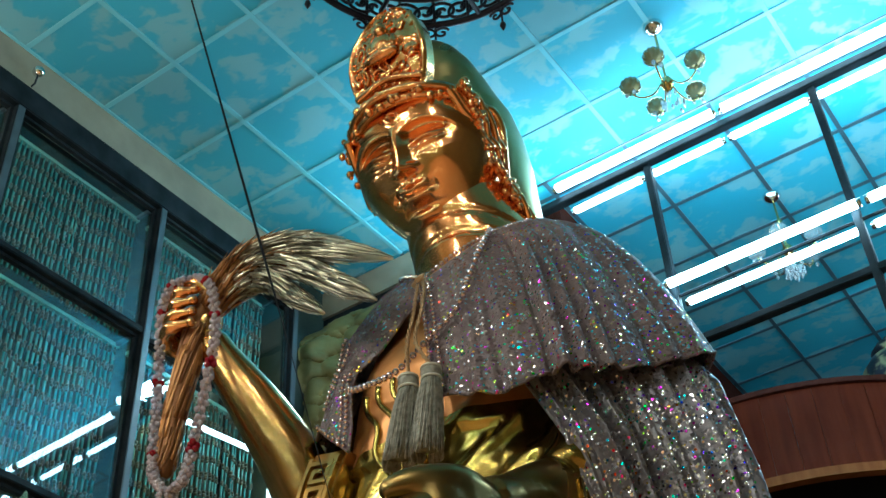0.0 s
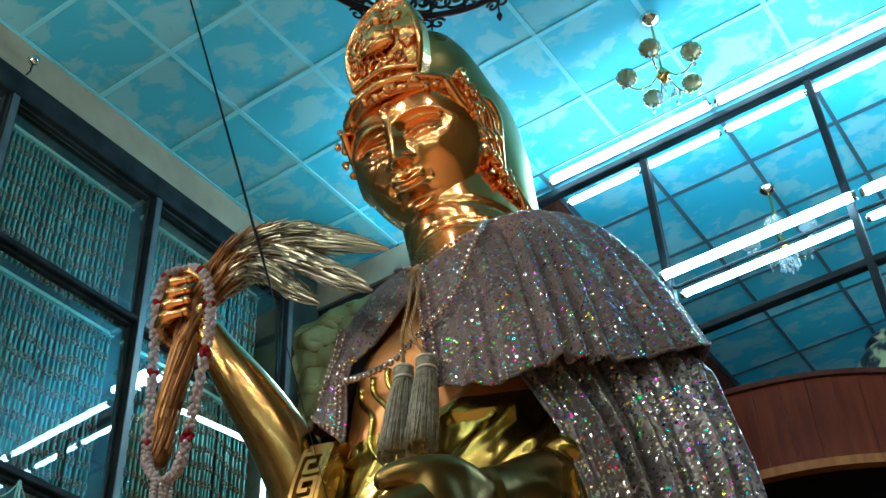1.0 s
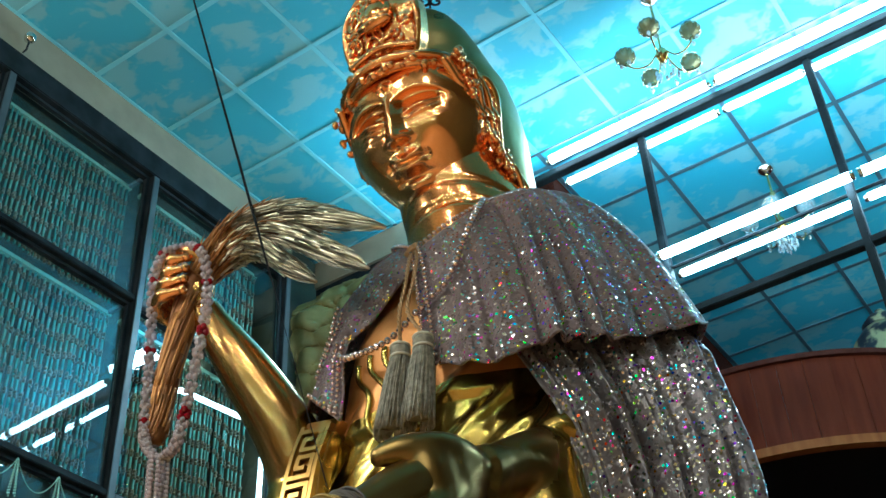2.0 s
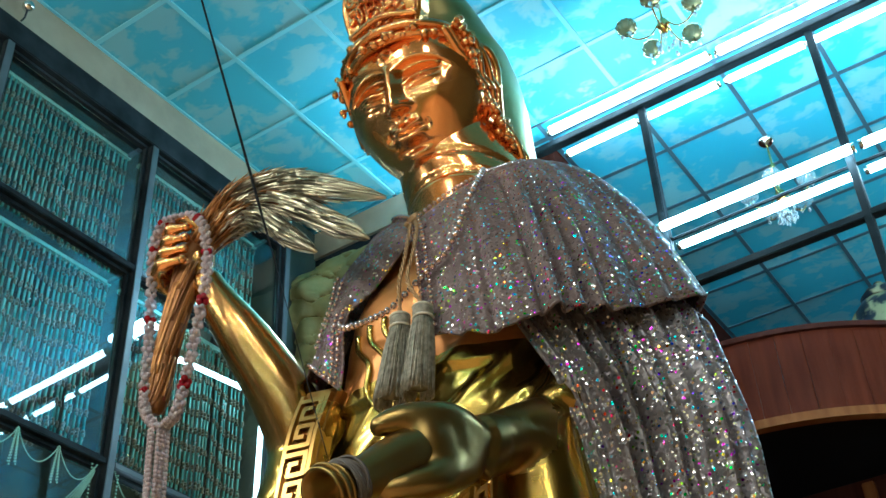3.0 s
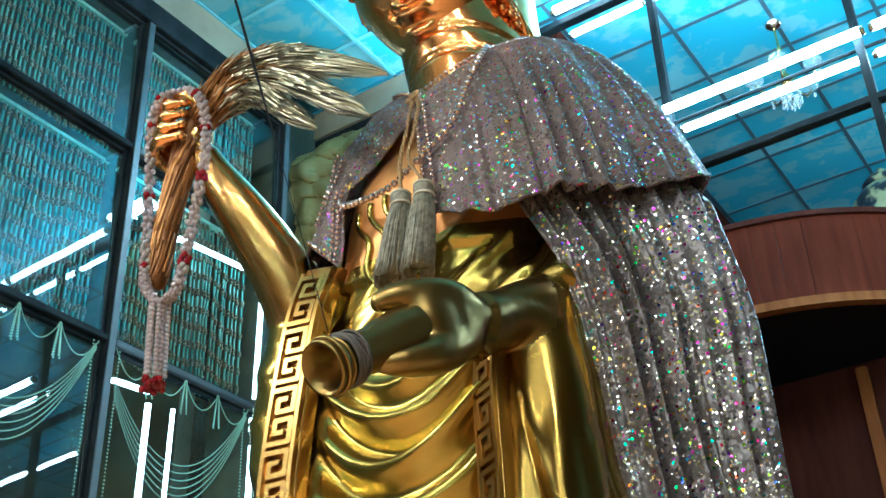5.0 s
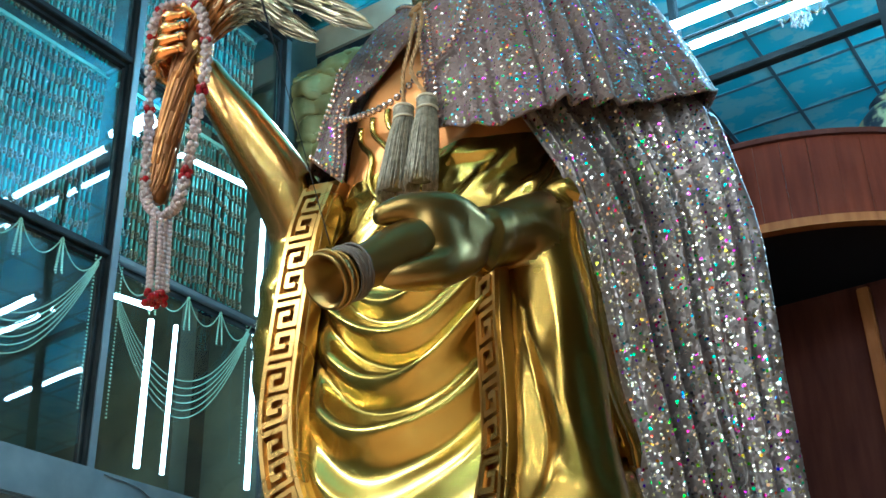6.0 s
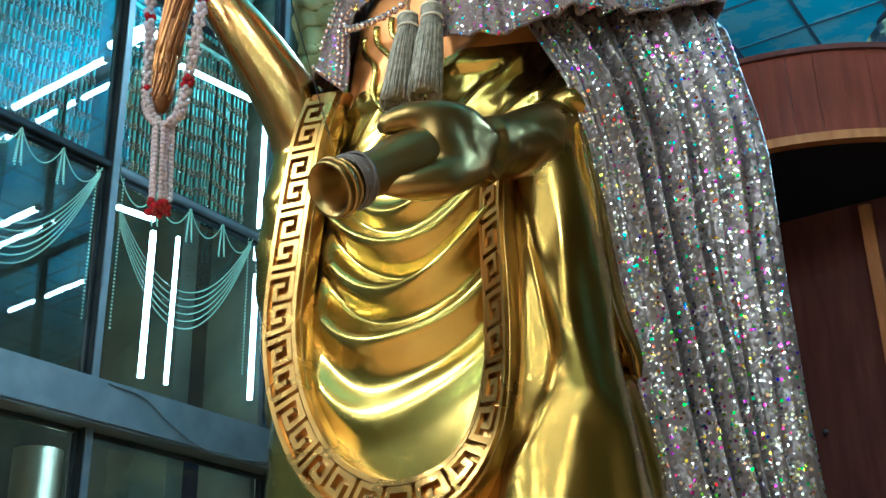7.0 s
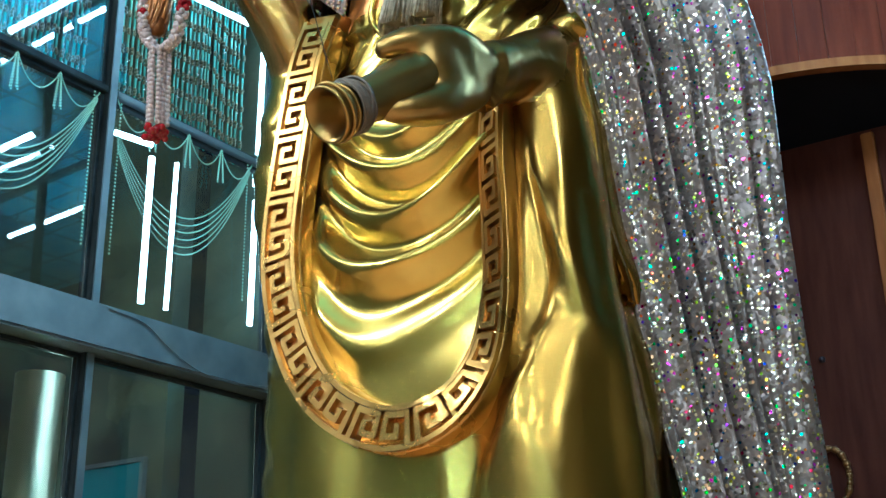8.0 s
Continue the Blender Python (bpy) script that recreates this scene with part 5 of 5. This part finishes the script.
T1, T2 = S(0.022, 0.52, 3.575), S(0.110, 0.52, 3.575)
tassel(T1)
tassel(T2, 0.262, (-0.03, 0.0))
cord = thing("tie_cord", S(0, 0.4, 4.0), "pale gold twisted cord tied at the neck of the cape", "cord")
for off, T in ((-0.016, T1), (0.016, T2)):
    for tw in (0, 1):
        base = smooth_path([S(off * 0.5, 0.395, 4.075), S(0.03 + off, 0.445, 3.99), S(0.05 + off, 0.50, 3.85), S(0.045 + off, 0.53, 3.72), T + Vector((0, 0, 0.036))], 60)
        pts = [q + Vector((0.0038 * math.cos(i * 1.1 + tw * math.pi), 0.0038 * math.sin(i * 1.1 + tw * math.pi), 0)) for i, q in enumerate(base)]
        part("strand", add_tube(bmesh.new(), pts, 0.0042, 6), CORD, cord)
bm = bmesh.new()
for a in range(3):
    c = S(0.0, 0.405, 4.07)
    pts = [c + Vector((0.022 * math.cos(t + a), -0.008 * math.sin(2 * t), 0.014 * math.sin(t + a * 2))) for t in np.linspace(0, 2 * math.pi, 21)]
    add_tube(bm, pts, 0.007, 6, caps=False)
part("knot", bm, CORD, cord)

# cord wound round the neck of the vase
wrap = thing("wound_cord", S(0.17, 1.02, 2.80), "dark grey cord wound round the neck of the vase", "cord")
va, vb = S(0.275, 0.76, 2.955), S(0.187, 1.075, 2.742)
vd = (vb - va)
vL = vd.length
vm = Matrix.Translation(va) @ vd.to_track_quat("Z", "Y").to_matrix().to_4x4()
rngw = random.Random(3)
WRAP = material("grey_twine", (0.10, 0.085, 0.075), 0.7)
for k in range(14):
    h0, ti, tj = vL - 0.052 - 0.040 * rngw.random(), rngw.uniform(-0.018, 0.018), rngw.uniform(-0.018, 0.018)
    r = rngw.uniform(0.058, 0.067)
    pts = [vm @ Vector((r * math.cos(t), r * math.sin(t), h0 + ti * math.cos(t) + tj * math.sin(t))) for t in np.linspace(0, 2 * math.pi, 33)]
    part("strand", add_tube(bmesh.new(), pts, 0.004, 5, caps=False), WRAP, wrap)

# ---- prayer beads in the raised hand ----
mala = thing("prayer_beads", S(-0.93, 0.66, 3.2), "pale crystal prayer beads with ruby beads and pendant", "prayer beads")
rngb = random.Random(11)
clear = [ball_mesh("bead", r, CLEAR_BEAD, 8, 6) for r in (0.0105, 0.012)]
ruby = ball_mesh("ruby_bead", 0.0125, RED_BEAD, 8, 6)
LEFT = smooth_path([S(-0.82, 0.67, 4.325), S(-0.90, 0.715, 4.305), S(-0.965, 0.70, 4.225), S(-0.985, 0.67, 4.06), S(-0.975, 0.66, 3.84), S(-0.96, 0.66, 3.63), S(-0.945, 0.66, 3.54), S(-0.885, 0.66, 3.455)], 60)
RIGHT = smooth_path([S(-0.82, 0.67, 4.325), S(-0.755, 0.67, 4.26), S(-0.72, 0.665, 4.12), S(-0.715, 0.66, 3.99), S(-0.735, 0.66, 3.81), S(-0.765, 0.66, 3.60), S(-0.795, 0.66, 3.475), S(-0.850, 0.66, 3.445)], 60)
for path, reds in ((LEFT, (0.17, 0.30, 0.52, 0.72)), (RIGHT, (0.10, 0.30, 0.50, 0.73))):
    total = sum((b - a).length for a, b in zip(path, path[1:]))
    n = int(total / 0.0165)
    for k in range(n + 1):
        q = path[min(60, int(k / n * 60))].lerp(path[min(60, int(k / n * 60) + 1)], k / n * 60 % 1)
        red = any(abs(k / n - r) < 0.013 for r in reds)
        for j in range(3):
            a = k * 1.1 + j * 2.094
            part("ruby_bead" if red else "bead", ruby if red else clear[(k + j) % 2], None, mala, at=q + Vector((0.0125 * math.cos(a), 0.0125 * math.sin(a), rngb.uniform(-0.004, 0.004))))
bm = bmesh.new()
for j in range(9):
    a = j * 0.698
    for k in range(17):
        r = 0.020 + 0.012 * (j % 3) * 0.5
        add_ball(bm, S(-0.872 + 0.014 * k / 16 + r * math.cos(a) * 1.15, 0.66 + r * math.sin(a), 3.445 - 0.0165 * k - 0.003 * (j % 2)), 0.0095, 7, 5)
part("pendant", bm, CLEAR_BEAD, mala, "bunch of short crystal strands")
for k in range(26):
    a, r = k * 2.4, 0.036 * math.sqrt(k / 26)
    part("ruby_bead", ruby, None, mala, at=S(-0.858 + r * math.cos(a), 0.66 + r * math.sin(a), 3.152 + rngb.uniform(-0.016, 0.016)))

# ---- cable to the neck of the vase ----
cable = tagged(new("cable", as_mesh("cable", add_tube(bmesh.new(), smooth_path([Vector((-3.38, 2.74, 6.99)), Vector((-2.157, 2.266, 4.02)), S(0.165, 1.035, 2.862)], 40), [0.0055 if k < 18 else max(0.0014, 0.0055 - 0.0008 * (k - 18)) for k in range(41)], 6), CABLE)),
               "thin black cable from the ceiling to the vase in the hand", "cable")


# ---- bead curtains and garlands of the glazed wall ----
def bead_curtain(y0, y1, z0, z1, seed):
    c = thing("bead_curtain", (WX - 0.17, (y0 + y1) / 2, z1), "curtain of teal glass strings with rows of bronze beads", "bead curtain", "bead curtains")
    rng = random.Random(seed)
    part("rail", boxed((WX - 0.185, y0, z1 - 0.025), (WX - 0.155, y1, z1 - 0.002)), GREEN_BEAD, c)
    for yy in (y0 + 0.01, y1 - 0.03):
        part("bracket", boxed((WX - 0.156, yy, z1 - 0.02), (WX - 0.05, yy + 0.02, z1 + 0.005)), GREY_STEEL, c)
    n = int((y1 - y0) / 0.0345)
    for k in range(n):
        y = y0 + (k + 0.5) * (y1 - y0) / n + rng.uniform(-0.003, 0.003)
        x = WX - 0.17 + rng.uniform(-0.008, 0.008)
        sway = rng.uniform(-0.005, 0.005)
        bm = add_tube(bmesh.new(), [Vector((x, y, z1 - 0.02)), Vector((x, y + sway, (z0 + z1) / 2)), Vector((x, y, z0 + 0.01))], 0.0078, 4)
        z = z0 + 0.04 + 0.028 * math.sin(y * 7.5) + 0.012 * math.sin(y * 23)
        while z < z1 - 0.04:
            for dz in (-0.014, 0.0, 0.014):
                add_ball(bm, (x + 0.004, y + rng.uniform(-0.004, 0.004), z + dz + rng.uniform(-0.006, 0.006)), rng.uniform(0.010, 0.0135), 5, 4, mat=1)
            if rng.random() < 0.12:
                add_ball(bm, (x + 0.012, y, z + rng.uniform(0.03, 0.08)), 0.007, 6, 4, mat=2)
            z += 0.118
        part("string", bm, [STRING, DULL_BEAD, CRYSTAL], c)


for i in range(3):
    y1, y0 = min(POSTS[i] - 0.012, 4.74), POSTS[i + 1] + 0.06
    bead_curtain(y0, y1, 4.40, 5.575, i)
    bead_curtain(y0, y1, 5.635, 6.55, i + 20)


def chain(bm, pts, r, gap, mat=0):
    acc = [0.0]
    for a, b in zip(pts, pts[1:]):
        acc.append(acc[-1] + (b - a).length)
    for k in range(int(acc[-1] / gap) + 1):
        p = [float(np.interp(k * gap, acc, [q[i] for q in pts])) for i in range(3)]
        add_ball(bm, p, r, 6, 4, mat=mat)
    return bm


def sag(y0, z0, y1, z1, low, x, n=30):
    """A hanging chain whose lowest point is at height low."""
    out = []
    for i in range(n + 1):
        t = i / n
        d = (z0 + z1) / 2 - low
        out.append(Vector((x, y0 + (y1 - y0) * t, z0 + (z1 - z0) * t - d * (1 - (2 * t - 1) ** 2))))
    return out


def garland(y0, y1, top):
    x = WX + 0.02
    g = thing("bead_garland", (x, (y0 + y1) / 2, top), "swags of pale green glass beads across a window", "garland", "bead garlands")
    for k in range(6):
        part("strand", chain(bmesh.new(), sag(y0 + 0.012 + 0.003 * k, top - 0.16 - 0.025 * k, y1 - 0.01, top - 0.03 - 0.006 * k, top - 0.50 - 0.042 * k, x + 0.002 * k), 0.0040, 0.0105), GREEN_BEAD, g)
    n = 4
    for k in range(n):
        a, b = y0 + (y1 - y0) * k / n, y0 + (y1 - y0) * (k + 1) / n
        part("scallop", chain(bmesh.new(), sag(a, top - 0.01, b, top - 0.01, top - 0.14, x + 0.012), 0.0042, 0.0105), GREEN_BEAD, g)
        if k:
            bm = bmesh.new()
            for j in range(4):
                q = j * 1.57
                chain(bm, [Vector((x + 0.012 + 0.006 * math.cos(q), a + 0.006 * math.sin(q), top - 0.02)), Vector((x + 0.012 + 0.02 * math.cos(q), a + 0.022 * math.sin(q), top - 0.20))], 0.0055, 0.015)
            part("drop", bm, GREEN_BEAD, g)
    for yy in (y0 + 0.03, y1 - 0.03):
        part("side_strand", chain(bmesh.new(), [Vector((x + 0.005, yy, top - 0.02)), Vector((x + 0.005, yy, top - 0.86))], 0.0055, 0.02), GREEN_BEAD, g)


for i in range(2):
    garland(POSTS[i + 1] + 0.055, min(POSTS[i] - 0.06, 4.64), 4.345)

# thin white cable lying over the beam
tagged(new("loose_wire", as_mesh("loose_wire", add_tube(bmesh.new(), smooth_path([(WX + 0.136, 3.60, 3.185), (WX + 0.137, 3.82, 3.165), (WX + 0.140, 3.98, 3.08), (WX + 0.140, 4.2, 3.0), (WX + 0.140, 4.45, 2.985),
       (WX + 0.140, 4.78, 3.02)], 40), 0.004, 6), GREY_STEEL)), "thin grey wire hanging loosely over the steel beam", "wire")

# polished column, framed picture behind the glass
tagged(new("column", as_mesh("column", add_lathe(bmesh.new(), [(0.12, 0.0), (0.12, 2.96), (0.0, 2.96)], (-4.86, 3.675, 0), 40), [COLUMN_METAL])), "round polished metal column behind the glass", "column", kind="structure")
pic = thing("framed_picture", (-5.45, 4.66, 2.0), "dark teal picture in a thin grey frame on the mossy wall", "picture")
part("picture", boxed((-5.69, 4.672, 1.95), (-5.20, 4.694, 2.70)), material("teal_picture", (0.02, 0.12, 0.16), 0.12), pic)
bm = bmesh.new()
for lo, hi in (((-5.72, 2.70), (-5.17, 2.725)), ((-5.72, 1.925), (-5.17, 1.95)), ((-5.72, 1.951), (-5.692, 2.699)), ((-5.198, 1.951), (-5.17, 2.699))):
    box(bm, (lo[0], 4.66, lo[1]), (hi[0], 4.695, hi[1]))
part("frame", bm, GREY_STEEL, pic)

# small mirrored lamp under the cream band
spot = thing("wall_lamp", (WX + 0.05, 2.50, 6.8), "small chrome globe lamp on a short bracket", "lamp")
part("globe", add_ball(bmesh.new(), (WX + 0.075, 2.50, 6.835), 0.036, 20, 14), STEEL, spot)
part("bracket", add_tube(bmesh.new(), [Vector((WX + 0.02, 2.51, 6.755)), Vector((WX + 0.05, 2.51, 6.765)), Vector((WX + 0.07, 2.502, 6.80))], 0.006, 8), DARK_STEEL, spot)


# ---- gilded rock relief beside the statue ----
def rock_relief():
    bm = bmesh.new()
    def at(u, t):
        x = -4.95 + 2.2 * u
        z = 3.2 + 3.42 * t
        top = 6.60 - 0.55 * max(0.0, -4.25 - x) ** 1.4 - 0.02 * math.sin(9 * x)
        z = min(z, top)
        p = Vector((x * 1.6, z * 1.1, 0.3))
        h = 0.18 + 0.16 * noise.noise(p * 1.4) - 0.11 * abs(noise.noise(p * 2.6)) + 0.03 * noise.noise(p * 6)
        row = math.floor(z / 0.17)
        sx = ((x + 0.13 * (row % 2) + 0.05 * noise.noise(Vector((x * 2, z * 2, 1)))) / 0.26) % 1.0 - 0.5
        fall = (z / 0.17 - row) + 0.9 * sx * sx * 2
        h += 0.032 * (1 - (fall % 1.0)) - 0.02
        edge = min(1.0, (1 - t) * 9 + 0.25)
        return Vector((x, BACK_Y - 0.05 - h * edge, z))
    add_grid(bm, [[at(i / 170, 1 - j / 260) for i in range(171)] for j in range(261)])
    return tagged(new("rock_relief", as_mesh("rock_relief", bm, ROCK)), "olive gold painted plaster rock relief on the wall", "relief")


rock = rock_relief()
rs = rock.modifiers.new("thickness", "SOLIDIFY")
rs.thickness, rs.offset = 0.04, -1.0


# ---- hanging lamps ----
def small_chandelier(at, label, crystals=18, glass=None):
    x, y, z = at
    c = thing("chandelier", at, label, "chandelier", "small chandeliers")
    part("canopy", add_lathe(bmesh.new(), [(0.0, -0.055), (0.022, -0.052), (0.05, -0.035), (0.062, -0.012), (0.062, 0.0)], at, 24), STEEL, c)
    hz = z - 0.50
    part("stem", add_lathe(bmesh.new(), [(0.008, 0.0), (0.008, 0.24), (0.022, 0.26), (0.010, 0.28), (0.007, 0.45)], (x, y, hz), 12), BRASS, c)
    part("hub", add_lathe(bmesh.new(), [(0.0, -0.07), (0.020, -0.06), (0.036, -0.025), (0.040, 0.0), (0.030, 0.03), (0.012, 0.05)], (x, y, hz), 20), BRASS, c)
    rng = random.Random(2)
    for k in range(5):
        a = radians(-84 + 72 * k)
        d = Vector((math.cos(a), math.sin(a), 0))
        o = Vector((x, y, hz))
        arm = part("arm", add_tube(bmesh.new(), smooth_path([o + d * 0.03 + Vector((0, 0, 0.01)), o + d * 0.08 + Vector((0, 0, -0.065)), o + d * 0.145 + Vector((0, 0, -0.085)), o + d * 0.195 + Vector((0, 0, -0.055)), o + d * 0.205 + Vector((0, 0, -0.02))], 18), 0.0055, 8), BRASS, c)
        e = o + d * 0.205 + Vector((0, 0, -0.02))
        bm = bmesh.new()
        rings = []
        for r, h in ((0.010, 0.0), (0.036, 0.004), (0.056, 0.020), (0.062, 0.046), (0.054, 0.068)):
            rings.append([bm.verts.new(e + Vector((r * (1 + 0.06 * math.cos(12 * t)) * math.cos(t), r * (1 + 0.06 * math.cos(12 * t)) * math.sin(t), h))) for t in (2 * math.pi * q / 48 for q in range(48))])
        for p, q in zip(rings, rings[1:]):
            for i in range(48):
                bm.faces.new((p[i], p[(i + 1) % 48], q[(i + 1) % 48], q[i])).smooth = True
        part("shade", bm, glass or AMBER, arm, "fluted glass shade")
        for j in range(2):
            part("crystal_drop", add_lathe(bmesh.new(), [(0.0, 0.0), (0.010, -0.012), (0.013, -0.026), (0.0, -0.045)], e + Vector((0.03 * math.cos(a + j * 2), 0.03 * math.sin(a + j * 2), -0.01)), 6), CRYSTAL, arm)
    for k in range(crystals):
        a, r = k * 2.4, 0.02 + 0.05 * rng.random()
        part("crystal_drop", add_lathe(bmesh.new(), [(0.0, 0.02), (0.008, 0.008), (0.012, -0.008), (0.0, -0.03)], (x + r * math.cos(a), y + r * math.sin(a), hz - 0.10 - 0.12 * rng.random()), 6), CRYSTAL, c)
    return c


small_chandelier((-1.344, 4.53, CEIL - 0.001), "small brass chandelier with amber glass shades and crystals")
small_chandelier((-1.374, 6.40, CEIL - 0.001), "small chandelier with clear glass shades and a dense fringe of crystals", 70, CRYSTAL)


def spiral(o, ax, ay, r, turns, start, n=26):
    pts = []
    for i in range(n):
        t = i / (n - 1)
        a = start + turns * 2 * math.pi * t
        rr = r * (1 - 0.82 * t)
        pts.append(o + ax * rr * math.cos(a) + ay * rr * math.sin(a))
    return pts


def iron_chandelier(cx, cy, z, R):
    c = thing("iron_chandelier", (cx, cy, z), "large black wrought-iron ring chandelier with scrolls and drops", "chandelier")
    for r, h, t in ((R, 0.0, 0.020), (R * 0.97, 0.20, 0.016)):
        part("hoop", add_tube(bmesh.new(), [Vector((cx + r * math.cos(a), cy + r * math.sin(a), z + h)) for a in np.linspace(0, 2 * math.pi, 97)], t, 8, caps=False), IRON, c)
    up = Vector((0, 0, 1))
    for k in range(24):
        a = radians(15 * k)
        d, e = Vector((math.cos(a), math.sin(a), 0)), Vector((-math.sin(a), math.cos(a), 0))
        o = Vector((cx, cy, z + 0.1)) + d * R * 0.985
        bm = bmesh.new()
        add_tube(bm, spiral(o + e * 0.05, e, up, 0.085, 1.4, math.pi), 0.010, 6)
        add_tube(bm, spiral(o - e * 0.05, -e, up, 0.085, -1.4, math.pi), 0.010, 6)
        add_tube(bm, [o - up * 0.1, o + up * 0.1], 0.009, 6)
        part("scroll", bm, IRON, c)
        if k % 2 == 0:
            bm = bmesh.new()
            b = Vector((cx, cy, z - 0.02)) + d * R
            add_tube(bm, spiral(b - up * 0.05 + e * 0.035, e, up, 0.045, 1.2, 0.5), 0.008, 6)
            add_tube(bm, spiral(b - up * 0.05 - e * 0.035, -e, up, 0.045, 1.2, 0.5), 0.008, 6)
            add_tube(bm, [b, b - up * 0.12], 0.006, 6)
            add_lathe(bm, [(0.0, 0.02), (0.014, -0.01), (0.018, -0.03), (0.0, -0.07)], b - up * 0.13, 8)
            part("drop", bm, IRON, c)
    for k in range(8):
        a = radians(45 * k + 10)
        d = Vector((math.cos(a), math.sin(a), 0))
        o = Vector((cx, cy, z))
        bm = add_tube(bmesh.new(), smooth_path([o + d * R * 0.98, o + d * R * 0.7 + up * -0.03, o + d * R * 0.4 + up * 0.06, o + d * 0.06 + up * 0.10], 24), 0.014, 8)
        add_tube(bm, spiral(o + d * R * 0.66 + up * 0.09, d, up, 0.11, 1.5, math.pi * 1.2), 0.010, 6)
        add_tube(bm, spiral(o + d * R * 0.36 + up * 0.17, d, up, 0.09, -1.5, math.pi * 0.8), 0.010, 6)
        part("arm", bm, IRON, c)
    part("boss", add_lathe(bmesh.new(), [(0.0, -0.06), (0.05, -0.03), (0.07, 0.05), (0.05, 0.14), (0.02, 0.2), (0.012, CEIL - z - 0.002)], (cx, cy, z), 20), IRON, c)


iron_chandelier(-1.86, 2.86, 6.66, 0.74)

# jar on the balcony
jar = thing("porcelain_jar", (-1.13, 7.55, 5.25), "round dark porcelain jar with an olive painted pattern", "jar")
part("body", add_lathe(bmesh.new(), [(0.0, 0.0), (0.14, 0.0), (0.20, 0.15), (0.26, 0.40), (0.275, 0.62), (0.25, 0.78), (0.17, 0.88), (0.12, 0.91)], (-1.13, 7.55, 5.25), 36), VASE_PAINT, jar)
part("lid", add_lathe(bmesh.new(), [(0.13, 0.91), (0.15, 0.94), (0.10, 1.0), (0.03, 1.03), (0.03, 1.06), (0.0, 1.07)], (-1.13, 7.55, 5.25), 30), VASE_PAINT, jar)

# wreath and small knob on the dark wall
wreath = thing("wreath", (-2.24, 8.05, 2.75), "dark gilt oval frame hanging on the wooden wall", "picture frame")
bm = bmesh.new()
rngr = random.Random(9)
for k in range(46):
    a = 2 * math.pi * k / 46
    add_ball(bm, (-2.245 + 0.115 * math.cos(a), 8.065, 2.72 + 0.19 * math.sin(a)), rngr.uniform(0.018, 0.028), 8, 6)
part("rim", bm, material("dark_gilt", (0.16, 0.07, 0.02), 0.4, 0.7), wreath)
part("knob", add_ball(bmesh.new(), (-2.215, 8.085, 3.53), 0.022, 12, 8), IRON, wreath)
